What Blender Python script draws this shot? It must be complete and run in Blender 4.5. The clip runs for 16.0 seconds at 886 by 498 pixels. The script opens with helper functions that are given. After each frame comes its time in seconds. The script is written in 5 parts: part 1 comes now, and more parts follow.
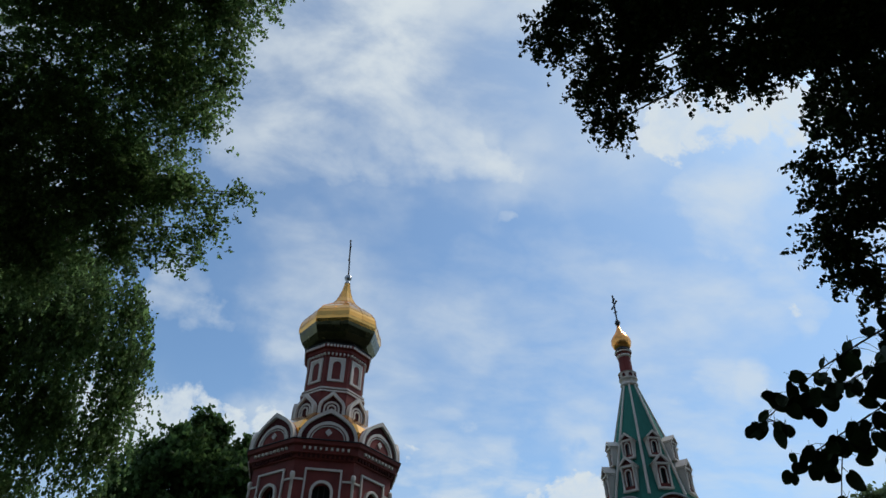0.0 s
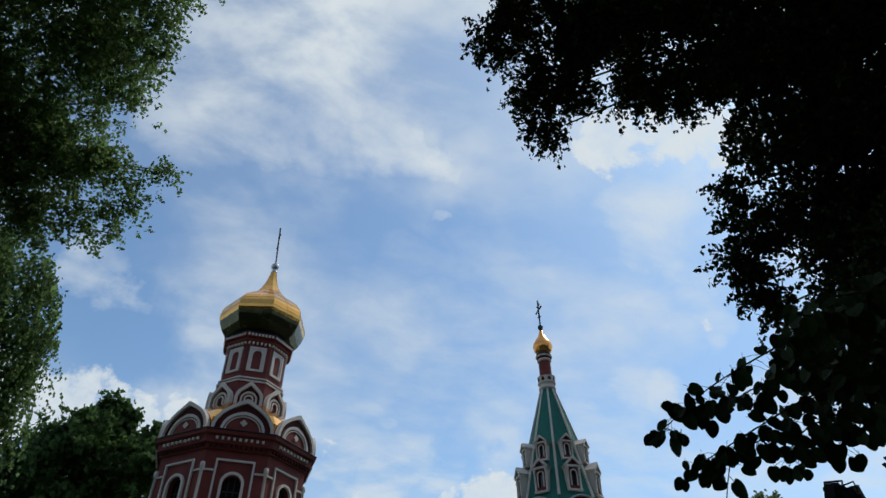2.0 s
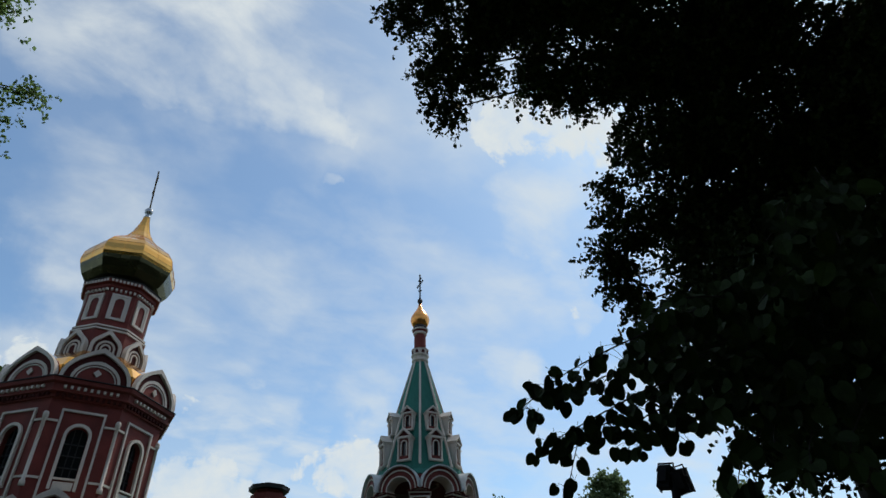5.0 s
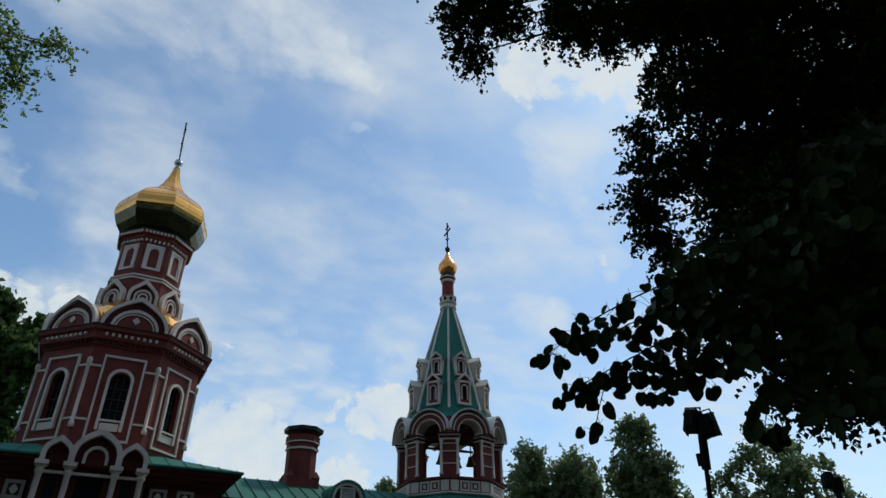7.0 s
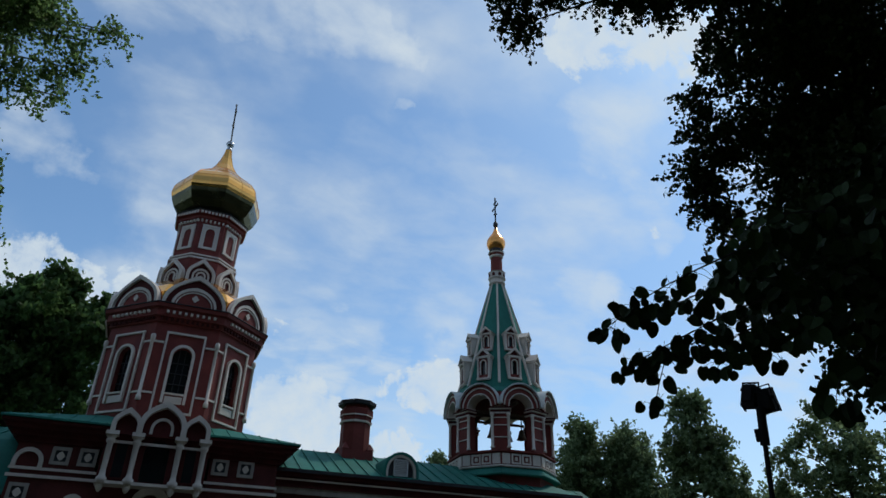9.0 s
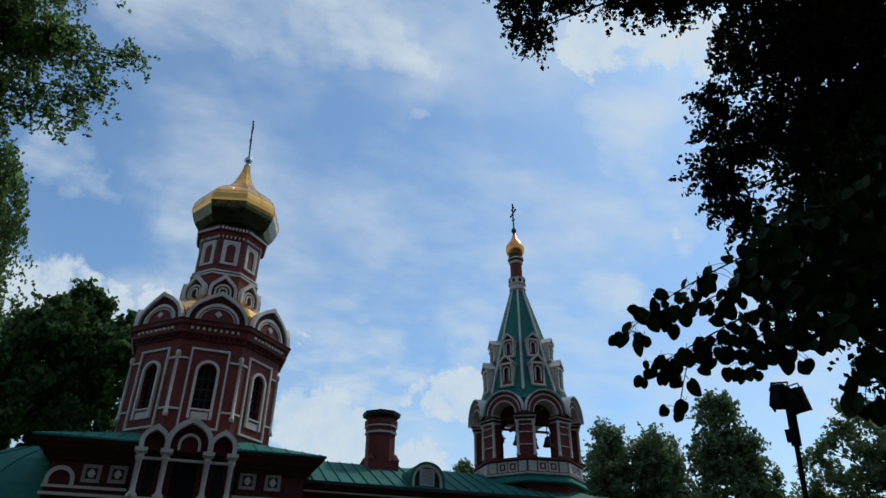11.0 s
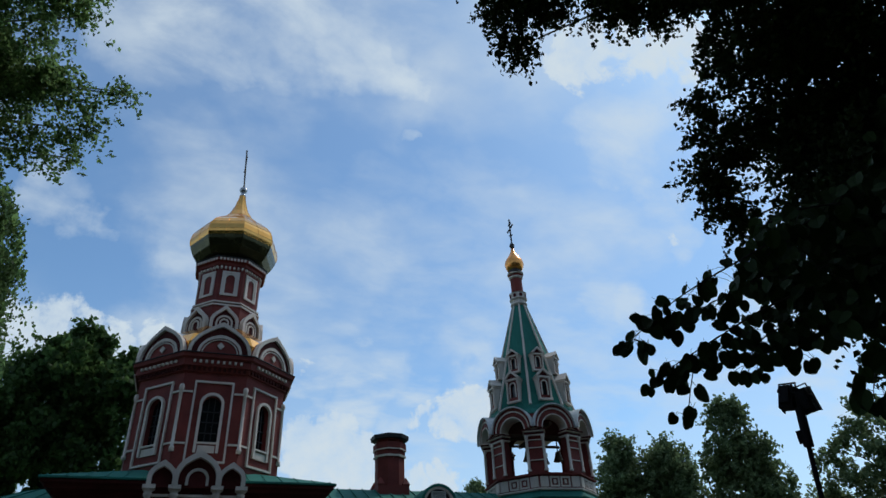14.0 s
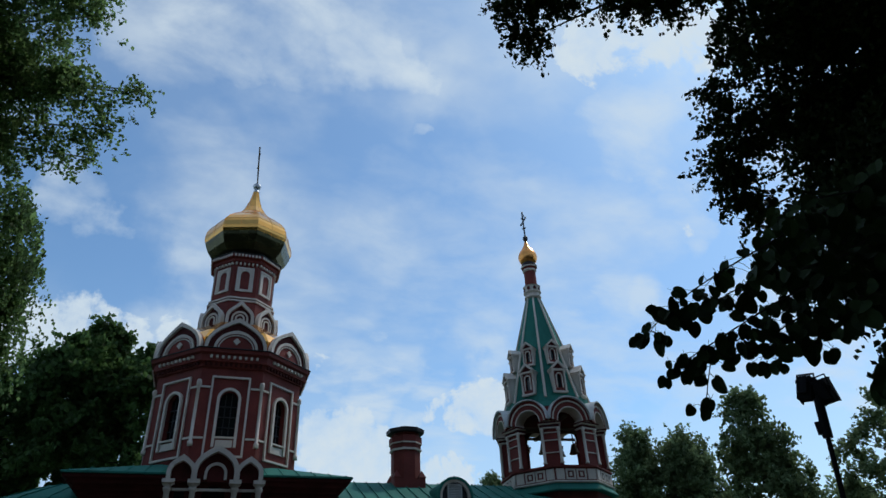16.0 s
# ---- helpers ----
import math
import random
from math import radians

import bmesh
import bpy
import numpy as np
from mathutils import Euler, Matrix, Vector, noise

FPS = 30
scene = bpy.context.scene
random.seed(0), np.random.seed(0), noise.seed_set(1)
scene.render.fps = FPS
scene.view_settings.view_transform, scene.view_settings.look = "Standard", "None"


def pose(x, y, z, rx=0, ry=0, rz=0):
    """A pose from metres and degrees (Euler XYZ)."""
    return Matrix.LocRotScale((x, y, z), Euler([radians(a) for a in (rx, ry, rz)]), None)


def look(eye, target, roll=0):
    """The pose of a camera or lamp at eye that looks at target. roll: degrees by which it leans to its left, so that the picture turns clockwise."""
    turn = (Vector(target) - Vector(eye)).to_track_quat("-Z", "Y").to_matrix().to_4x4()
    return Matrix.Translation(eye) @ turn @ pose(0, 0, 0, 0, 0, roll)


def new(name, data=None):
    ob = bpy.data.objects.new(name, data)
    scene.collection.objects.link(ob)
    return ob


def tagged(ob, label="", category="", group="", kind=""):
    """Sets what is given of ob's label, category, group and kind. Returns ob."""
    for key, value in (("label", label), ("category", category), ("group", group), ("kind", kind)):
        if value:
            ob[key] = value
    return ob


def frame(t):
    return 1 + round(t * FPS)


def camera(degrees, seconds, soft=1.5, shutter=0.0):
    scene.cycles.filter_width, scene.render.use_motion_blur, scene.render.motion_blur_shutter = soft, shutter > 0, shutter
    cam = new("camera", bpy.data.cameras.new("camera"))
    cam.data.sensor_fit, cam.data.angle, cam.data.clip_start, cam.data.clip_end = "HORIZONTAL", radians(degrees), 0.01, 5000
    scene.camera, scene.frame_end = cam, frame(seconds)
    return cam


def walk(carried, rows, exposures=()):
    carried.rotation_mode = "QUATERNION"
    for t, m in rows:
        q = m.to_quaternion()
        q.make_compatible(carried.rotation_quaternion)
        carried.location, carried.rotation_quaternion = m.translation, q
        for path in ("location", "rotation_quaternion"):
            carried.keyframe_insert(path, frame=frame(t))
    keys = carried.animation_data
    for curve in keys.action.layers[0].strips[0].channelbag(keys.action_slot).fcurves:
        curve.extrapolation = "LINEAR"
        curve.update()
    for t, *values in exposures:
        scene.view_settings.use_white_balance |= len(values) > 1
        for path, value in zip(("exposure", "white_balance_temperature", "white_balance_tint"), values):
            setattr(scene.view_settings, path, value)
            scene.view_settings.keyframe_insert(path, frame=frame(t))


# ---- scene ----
cam = camera(69.03, 16.0, soft=1.5)
PATH = [
    (0, look((-0.022, 0.016, 1.600), (1.404, 7.644, 7.908), 0.81)),
    (0.5, look((-0.014, 0.011, 1.600), (1.313, 7.667, 7.894), 1.81)),
    (1, look((-0.007, 0.005, 1.600), (1.135, 7.769, 7.799), 1.59)),
    (1.5, look((-0.001, 0.001, 1.600), (1.921, 7.627, 7.776), 0.89)),
    (2, look((0.005, -0.004, 1.600), (2.459, 7.385, 7.876), -0.16)),
    (2.5, look((0.006, -0.004, 1.600), (2.628, 7.362, 7.833), -0.96)),
    (3, look((0.007, -0.005, 1.600), (3.195, 7.119, 7.851), -1.80)),
    (3.5, look((0.007, -0.005, 1.600), (3.856, 6.887, 7.738), -2.76)),
    (3.7, look((0.008, -0.006, 1.600), (4.355, 6.564, 7.759), -3.05)),
    (4.1, look((0.012, -0.009, 1.600), (4.678, 6.355, 7.743), -3.2)),
    (5.1, look((0.012, -0.009, 1.600), (4.147, 6.969, 7.450), -1.4)),
    (5.8, look((0.016, -0.012, 1.600), (4.253, 7.173, 7.116), -0.89)),
    (6, look((0.018, -0.013, 1.600), (4.355, 7.188, 7.016), -1.27)),
    (6.5, look((0.016, -0.012, 1.600), (4.299, 7.315, 6.889), -1.26)),
    (7, look((0.014, -0.011, 1.600), (4.001, 7.522, 6.831), -0.38)),
    (7.5, look((0.009, -0.007, 1.600), (3.783, 7.809, 6.566), 0.72)),
    (8, look((0.004, -0.003, 1.600), (3.664, 7.933, 6.461), 0.67)),
    (8.5, look((-0.003, 0.003, 1.600), (3.571, 7.996, 6.431), 1.11)),
    (9, look((-0.010, 0.008, 1.600), (3.395, 8.030, 6.503), 1.22)),
    (11.3, look((-0.000, 0.000, 1.600), (2.998, 8.123, 6.602), 0.03)),
    (11.5, look((0.001, -0.000, 1.600), (2.901, 8.245, 6.459), 0.41)),
    (12, look((0.002, -0.002, 1.600), (2.817, 8.271, 6.463), 1.09)),
    (12.5, look((0.008, -0.006, 1.600), (2.944, 8.220, 6.469), 0.42)),
    (12.9, look((0.007, -0.006, 1.600), (3.162, 8.282, 6.223), -2.89)),
    (13, look((0.007, -0.005, 1.600), (3.047, 8.440, 6.008), -2.96)),
    (13.1, look((0.006, -0.005, 1.600), (3.001, 8.612, 5.696), -1.70)),
    (13.2, look((0.006, -0.004, 1.600), (3.024, 8.438, 6.029), -4.47)),
    (13.4, look((0.004, -0.003, 1.600), (2.845, 7.999, 6.882), -0.42)),
    (13.5, look((0.004, -0.003, 1.600), (3.185, 7.998, 6.687), -2.62)),
    (14, look((-0.000, 0.000, 1.600), (3.077, 7.929, 6.860), -2.92)),
    (14.5, look((-0.001, 0.001, 1.600), (2.890, 8.230, 6.491), -3.30)),
    (15, look((-0.002, 0.001, 1.600), (2.793, 8.225, 6.556), -4.40)),
    (15.5, look((-0.003, 0.002, 1.600), (2.726, 8.108, 6.781), -3.49)),
    (16, look((-0.004, 0.003, 1.600), (2.894, 8.047, 6.787), -2.87)),
]
EXPOSURES = [(0.0, 0.0, 6750, 10), (6.0, 0.06, 7100, 10), (7.0, 0.03, 6950, 10), (9.0, -0.07, 6450, 9), (13.0, -0.08, 6400, 8), (16.0, -0.02, 6350, 8)]
walk(cam, PATH, EXPOSURES)


def at(az, el, dist):
    """A place seen from the eye: degrees to the right of +y, degrees up, metres."""
    a, e = radians(az), radians(el)
    return Vector((dist * math.sin(a) * math.cos(e), dist * math.cos(a) * math.cos(e), 1.6 + dist * math.sin(e)))


# ---- world and sun ----
SUN_AZ, SUN_EL = 66.0, 54.0
world = bpy.data.worlds.new("sky")
scene.world = world
world.use_nodes = True
wt = world.node_tree
wt.nodes.clear()


def wn(kind):
    return wt.nodes.new(kind)


def wmath(op, a, b=None, clamp=False):
    n = wn("ShaderNodeMath")
    n.operation, n.use_clamp = op, clamp
    for i, v in enumerate((a, b)):
        if v is None:
            continue
        if isinstance(v, (int, float)):
            n.inputs[i].default_value = v
        else:
            wt.links.new(v, n.inputs[i])
    return n.outputs[0]


def wrange(v, a, b, c=0.0, d=1.0, smooth=True):
    n = wn("ShaderNodeMapRange")
    n.interpolation_type = "SMOOTHSTEP" if smooth else "LINEAR"
    wt.links.new(v, n.inputs[0])
    for i, x in enumerate((a, b, c, d)):
        n.inputs[1 + i].default_value = x
    return n.outputs[0]


coord = wn("ShaderNodeTexCoord").outputs["Generated"]
split = wn("ShaderNodeSeparateXYZ")
wt.links.new(coord, split.inputs[0])
# the cloud layer as a flat sheet overhead
lift = wmath("ADD", wmath("MAXIMUM", split.outputs[2], 0.0), 0.22)
sheet = wn("ShaderNodeCombineXYZ")
wt.links.new(wmath("DIVIDE", split.outputs[0], lift), sheet.inputs[0])
wt.links.new(wmath("DIVIDE", split.outputs[1], lift), sheet.inputs[1])


def cloud_noise(scale, detail, rough, distort, stretch=(1, 1, 1), turn=0.0, src=None):
    m = wn("ShaderNodeMapping")
    m.inputs["Scale"].default_value = stretch
    m.inputs["Rotation"].default_value = (0, 0, radians(turn))
    wt.links.new(src or sheet.outputs[0], m.inputs["Vector"])
    n = wn("ShaderNodeTexNoise")
    wt.links.new(m.outputs[0], n.inputs["Vector"])
    n.inputs["Scale"].default_value, n.inputs["Detail"].default_value = scale, detail
    n.inputs["Roughness"].default_value, n.inputs["Distortion"].default_value = rough, distort
    return n.outputs[0]


veil_a = cloud_noise(2.1, 6, 0.5, 0.15, (1, 1.2, 1), 25)
veil_b = cloud_noise(5.2, 8, 0.56, 0.25, (1, 1.5, 1), -20)
puff = cloud_noise(11.0, 9, 0.62, 0.5, src=coord)
fine = cloud_noise(26.0, 8, 0.6, 0.2, src=coord)
veil = wmath("MULTIPLY", wrange(veil_a, 0.34, 0.62), wrange(veil_b, 0.25, 0.75, 0.4, 1.0))


def bent(scale, amount, detail):
    """The direction, pushed about by noise, so that no cloud keeps a round outline."""
    n = wn("ShaderNodeTexNoise")
    wt.links.new(coord, n.inputs["Vector"])
    n.inputs["Scale"].default_value, n.inputs["Detail"].default_value, n.inputs["Roughness"].default_value = scale, detail, 0.55
    half = wn("ShaderNodeVectorMath")
    half.operation = "MULTIPLY_ADD"
    wt.links.new(n.outputs["Color"], half.inputs[0])
    half.inputs[1].default_value = (amount, amount, amount * 0.6)
    half.inputs[2].default_value = (-amount / 2, -amount / 2, -amount * 0.3)
    total = wn("ShaderNodeVectorMath")
    wt.links.new(coord, total.inputs[0])
    wt.links.new(half.outputs[0], total.inputs[1])
    unit = wn("ShaderNodeVectorMath")
    unit.operation = "NORMALIZE"
    wt.links.new(total.outputs[0], unit.inputs[0])
    return unit.outputs[0]


veil_dir = bent(4.5, 0.42, 7)


def cloud_at(az, el, inner, outer, src):
    """1 round a direction, 0 beyond outer degrees."""
    a, e = radians(az), radians(el)
    n = wn("ShaderNodeVectorMath")
    n.operation = "DOT_PRODUCT"
    wt.links.new(src, n.inputs[0])
    n.inputs[1].default_value = (math.sin(a) * math.cos(e), math.cos(a) * math.cos(e), math.sin(e))
    return wrange(n.outputs["Value"], math.cos(radians(outer)), math.cos(radians(inner)))


def cloud_group(rows, src):
    total = None
    for az, el, inner, outer, weight in rows:
        m = wmath("MULTIPLY", cloud_at(az, el, inner, outer, src), weight)
        total = m if total is None else wmath("MAXIMUM", total, m)
    return total


# firm white heaps, low in the sky and beside the lime crown
heaps = cloud_group([
    (-13.0, 21.6, 1.0, 5.0, 1.0), (-18.0, 21.5, 1.0, 5.6, 1.0), (-8.5, 20.5, 1.0, 4.4, 1.0), (-4.5, 22.4, 0.6, 3.4, 1.0), (7.6, 21.2, 0.2, 2.6, 0.85),
    (9.5, 11.5, 4.0, 9.0, 1.0), (17.5, 9.0, 3.0, 8.0, 0.95), (22.5, 17.4, 0.4, 3.8, 1.0), (19.0, 16.6, 0.3, 2.6, 0.8),
    (39.5, 46.0, 0.8, 4.2, 1.0), (46.0, 45.5, 0.8, 4.6, 0.95), (51.0, 43.0, 0.8, 4.0, 0.9), (44.0, 29.8, 0.1, 1.5, 0.7)], coord)
# thin bright veils higher up
veils = cloud_group([
    (-4.0, 56.0, 3.0, 14.0, 1.0), (-1.0, 51.8, 1.0, 8.0, 0.85), (-11.0, 57.0, 3.0, 11.0, 0.9), (-9.0, 48.0, 1.0, 9.0, 0.7), (20.0, 60.0, 4.0, 15.0, 0.8), (12.5, 50.4, 0.6, 6.0, 0.8), (16.5, 49.6, 0.4, 5.0, 0.85), (20.5, 48.4, 0.4, 4.4, 0.9), (-3.0, 45.0, 0.3, 3.4, 0.6), (-14.0, 47.0, 0.5, 5.0, 0.6),
    (44.0, 38.5, 1.0, 6.0, 0.75), (42.0, 32.0, 0.5, 4.0, 0.55), (36.5, 24.6, 0.3, 3.6, 0.7), (33.5, 25.2, 0.3, 3.0, 0.6), (16.0, 41.2, 0.2, 1.8, 0.75), (-14.0, 31.2, 0.3, 3.4, 0.6), (24.0, 30.0, 3.0, 13.0, 0.4), (10.0, 29.0, 3.0, 12.0, 0.36), (36.0, 20.0, 2.0, 9.0, 0.5),
    (9.5, 21.0, 0.4, 3.6, 0.65), (13.5, 18.6, 0.4, 4.0, 0.75), (17.5, 17.6, 0.4, 3.6, 0.75)], veil_dir)
# deep blue gaps between them
gaps = cloud_group([(-15.0, 34.5, 1.5, 8.0, 0.75), (-12.5, 28.0, 1.0, 5.5, 0.85), (7.0, 38.8, 1.5, 8.0, 0.6), (19.0, 38.4, 1.5, 6.5, 0.75), (18.0, 20.8, 0.6, 3.6, 0.7), (27.0, 19.8, 1.0, 5.0, 0.6), (36.5, 16.4, 0.8, 4.5, 0.8), (30.0, 41.0, 2.0, 8.0, 0.45)], veil_dir)
veil = wmath("MULTIPLY", veil, wmath("SUBTRACT", 1.0, gaps))
heap_edge = wmath("ADD", wmath("MULTIPLY", puff, 0.7), wmath("MULTIPLY", fine, 0.3))
heap_mask = wrange(wmath("ADD", heaps, wmath("MULTIPLY", wmath("SUBTRACT", heap_edge, 0.5), 4.6)), 0.38, 0.95)
veil_mask = wmath("MULTIPLY", veils, wrange(veil_b, 0.3, 0.68, 0.25, 1.0))
haze = wmath("MULTIPLY", wrange(split.outputs[2], 0.05, 0.5, 0.5, 0.12), wmath("SUBTRACT", 1.0, wmath("MULTIPLY", gaps, 0.6)))
heap_mask = wmath("MULTIPLY", heap_mask, wrange(heaps, 0.02, 0.3))
mask = wmath("MAXIMUM", wmath("MULTIPLY", heap_mask, wrange(fine, 0.2, 0.75, 0.62, 1.0)),
             wmath("MAXIMUM", wmath("MAXIMUM", veil_mask, wmath("MULTIPLY", veil, 0.72)), haze), clamp=True)
sky = wn("ShaderNodeTexSky")
sky.sky_type, sky.sun_disc = "NISHITA", False
sky.sun_elevation, sky.sun_rotation = radians(SUN_EL), radians(SUN_AZ)
sky.air_density, sky.dust_density, sky.ozone_density = 1.0, 0.6, 2.2
blue = wn("ShaderNodeMix")
blue.data_type, blue.blend_type = "RGBA", "MULTIPLY"
blue.inputs[0].default_value = 1.0
wt.links.new(sky.outputs[0], blue.inputs[6])
blue.inputs[7].default_value = (0.9, 1.22, 1.37, 1)
mix = wn("ShaderNodeMix")
mix.data_type = "RGBA"
wt.links.new(mask, mix.inputs[0])
wt.links.new(blue.outputs[2], mix.inputs[6])
mix.inputs[7].default_value = (6.05, 6.85, 7.5, 1)
back = wn("ShaderNodeBackground")
back.inputs[1].default_value = 0.109
wt.links.new(mix.outputs[2], back.inputs[0])
wt.links.new(back.outputs[0], wn("ShaderNodeOutputWorld").inputs[0])

sun = new("sun", bpy.data.lights.new("sun", "SUN"))
sun.data.energy, sun.data.angle, sun.data.color = 1.5, radians(2.5), (1.0, 0.95, 0.86)
sun.matrix_world = look(at(SUN_AZ, SUN_EL, 300), (0, 0, 1.6))


# ---- materials ----
def material(name, colour, rough=0.7, metal=0.0, spread=0.25, scale=3.0, bump=0.15, bump_scale=40.0, spec=0.5, per="none", streak=False, through_light=0.0):
    """A surface with colour variation at two scales, fine relief and uneven gloss."""
    m = bpy.data.materials.new(name)
    m.use_nodes = True
    t = m.node_tree
    b = t.nodes["Principled BSDF"]
    tc = t.nodes.new("ShaderNodeTexCoord")
    mp = t.nodes.new("ShaderNodeMapping")
    t.links.new(tc.outputs["Object"], mp.inputs[0])
    if streak:
        mp.inputs["Scale"].default_value = (1, 1, 0.15)
    n1, n2 = t.nodes.new("ShaderNodeTexNoise"), t.nodes.new("ShaderNodeTexNoise")
    for n, sc in ((n1, scale), (n2, bump_scale)):
        t.links.new(mp.outputs[0], n.inputs["Vector"])
        n.inputs["Scale"].default_value, n.inputs["Detail"].default_value = sc, 6
    mixn = t.nodes.new("ShaderNodeMath")
    mixn.operation = "MULTIPLY_ADD"
    t.links.new(n2.outputs[0], mixn.inputs[0])
    mixn.inputs[1].default_value = 0.45
    t.links.new(n1.outputs[0], mixn.inputs[2])
    ramp = t.nodes.new("ShaderNodeValToRGB")
    ramp.color_ramp.elements[0].position, ramp.color_ramp.elements[1].position = 0.45, 1.0
    ramp.color_ramp.elements[0].color = (*[c * (1 - spread) for c in colour], 1)
    ramp.color_ramp.elements[1].color = (*[min(1, c * (1 + spread)) for c in colour], 1)
    t.links.new(mixn.outputs[0], ramp.inputs[0])
    out = ramp.outputs[0]
    if per != "none":
        src = t.nodes.new("ShaderNodeObjectInfo").outputs["Random"] if per == "object" else t.nodes.new("ShaderNodeNewGeometry").outputs["Random Per Island"]
        r = t.nodes.new("ShaderNodeMapRange")
        t.links.new(src, r.inputs[0])
        r.inputs[3].default_value, r.inputs[4].default_value = 0.6, 1.4
        hs = t.nodes.new("ShaderNodeHueSaturation")
        t.links.new(r.outputs[0], hs.inputs["Value"])
        t.links.new(out, hs.inputs["Color"])
        out = hs.outputs[0]
    t.links.new(out, b.inputs["Base Color"])
    if through_light:
        tr, mx = t.nodes.new("ShaderNodeBsdfTranslucent"), t.nodes.new("ShaderNodeMixShader")
        t.links.new(out, tr.inputs["Color"])
        mx.inputs[0].default_value = through_light
        t.links.new(b.outputs[0], mx.inputs[1])
        t.links.new(tr.outputs[0], mx.inputs[2])
        t.links.new(mx.outputs[0], t.nodes["Material Output"].inputs["Surface"])
    rr = t.nodes.new("ShaderNodeMapRange")
    t.links.new(n1.outputs[0], rr.inputs[0])
    rr.inputs[3].default_value, rr.inputs[4].default_value = max(0.02, rough - 0.1), min(1, rough + 0.1)
    t.links.new(rr.outputs[0], b.inputs["Roughness"])
    b.inputs["Metallic"].default_value = metal
    b.inputs["Specular IOR Level"].default_value = spec
    if bump:
        bp = t.nodes.new("ShaderNodeBump")
        bp.inputs["Strength"].default_value, bp.inputs["Distance"].default_value = bump, 0.02
        t.links.new(n2.outputs[0], bp.inputs["Height"])
        t.links.new(bp.outputs[0], b.inputs["Normal"])
    return m


RED = material("red_painted_brick", (0.18, 0.036, 0.029), 0.75, spread=0.35, scale=1.3, bump=0.3, bump_scale=22, spec=0.3)
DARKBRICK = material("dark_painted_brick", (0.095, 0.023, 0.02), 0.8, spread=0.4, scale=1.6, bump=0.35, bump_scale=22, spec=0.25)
DIRTYWHITE = material("soot_stained_stone", (0.36, 0.32, 0.28), 0.85, spread=0.35, scale=2.2, bump=0.25, bump_scale=30, streak=True, spec=0.25)
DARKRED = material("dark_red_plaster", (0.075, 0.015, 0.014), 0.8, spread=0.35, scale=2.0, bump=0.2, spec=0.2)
WHITE = material("white_painted_stone", (0.65, 0.57, 0.5), 0.8, spread=0.2, scale=1.6, bump=0.2, bump_scale=30, streak=True, spec=0.3)
GREEN = material("green_roof_metal", (0.026, 0.158, 0.122), 0.72, spread=0.3, scale=0.8, bump=0.08, bump_scale=9, streak=True, spec=0.18)
GOLD = material("gilded_metal", (0.95, 0.46, 0.115), 0.15, 1.0, spread=0.12, scale=1.2, bump=0.03, bump_scale=3)
# the small dome's orange reflection is mixed into its base colour
REFLECTGOLD = material("gilding_orange_reflection", (0.85, 0.36, 0.1), 0.32, 1.0, spread=0.15, scale=3, bump=0.03, bump_scale=6)
DARKMETAL = material("dark_iron", (0.03, 0.03, 0.033), 0.6, 0.3, bump=0.1)
# gilding coloured dark to stand for the trees that the dome's underside reflects
SHADEGOLD = material("gilding_dark_reflection", (0.075, 0.068, 0.032), 0.25, 0.85, spread=0.35, scale=2.0, bump=0.06, bump_scale=4)
ZINC = material("weathered_zinc", (0.36, 0.37, 0.39), 0.38, 0.9, bump=0.08)
BLACKSTEEL = material("black_painted_steel", (0.012, 0.012, 0.013), 0.85, 0.0, bump=0.05, spec=0.1)
BRONZE = material("bronze", (0.12, 0.085, 0.05), 0.45, 0.9, bump=0.1)
GLASS = material("dark_window_glass", (0.015, 0.017, 0.02), 0.08, bump=0.03, bump_scale=2, spread=0.2)
WOOD = material("old_beam_wood", (0.09, 0.06, 0.04), 0.8)
VAN = material("white_van_paint", (0.72, 0.73, 0.74), 0.3, bump=0.0, spread=0.06)
TYRE = material("tyre_rubber", (0.02, 0.02, 0.02), 0.9)
LOUVRE = material("grey_louvre_paint", (0.55, 0.56, 0.55), 0.7)
BARK = material("lime_bark", (0.03, 0.025, 0.02), 0.95, spread=0.5, scale=9, bump=0.8, bump_scale=30, streak=True)
BIRCHBARK = material("birch_bark", (0.32, 0.31, 0.29), 0.85, spread=0.6, scale=5, bump=0.4)
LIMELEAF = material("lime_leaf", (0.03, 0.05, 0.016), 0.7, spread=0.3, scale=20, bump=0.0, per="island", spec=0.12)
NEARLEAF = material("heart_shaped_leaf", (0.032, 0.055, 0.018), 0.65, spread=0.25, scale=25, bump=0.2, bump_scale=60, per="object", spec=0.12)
BIRCHLEAF = material("birch_leaf", (0.15, 0.24, 0.085), 0.6, spread=0.3, scale=1.5, bump=0.0, per="island", spec=0.3, through_light=0.7)
MAPLELEAF = material("maple_leaf", (0.09, 0.16, 0.05), 0.6, spread=0.35, scale=1.0, bump=0.0, per="island", spec=0.3, through_light=0.6)
FARLEAF = material("distant_foliage", (0.155, 0.21, 0.1), 0.7, spread=0.35, scale=0.6, bump=0.0, per="island", spec=0.2, through_light=0.6)
ASPHALT = material("asphalt", (0.05, 0.05, 0.052), 0.9, spread=0.3, scale=0.5, bump=0.4, bump_scale=80)
GRASS = material("grass_earth", (0.05, 0.075, 0.025), 0.95, spread=0.4, scale=0.4, bump=0.6, bump_scale=20)


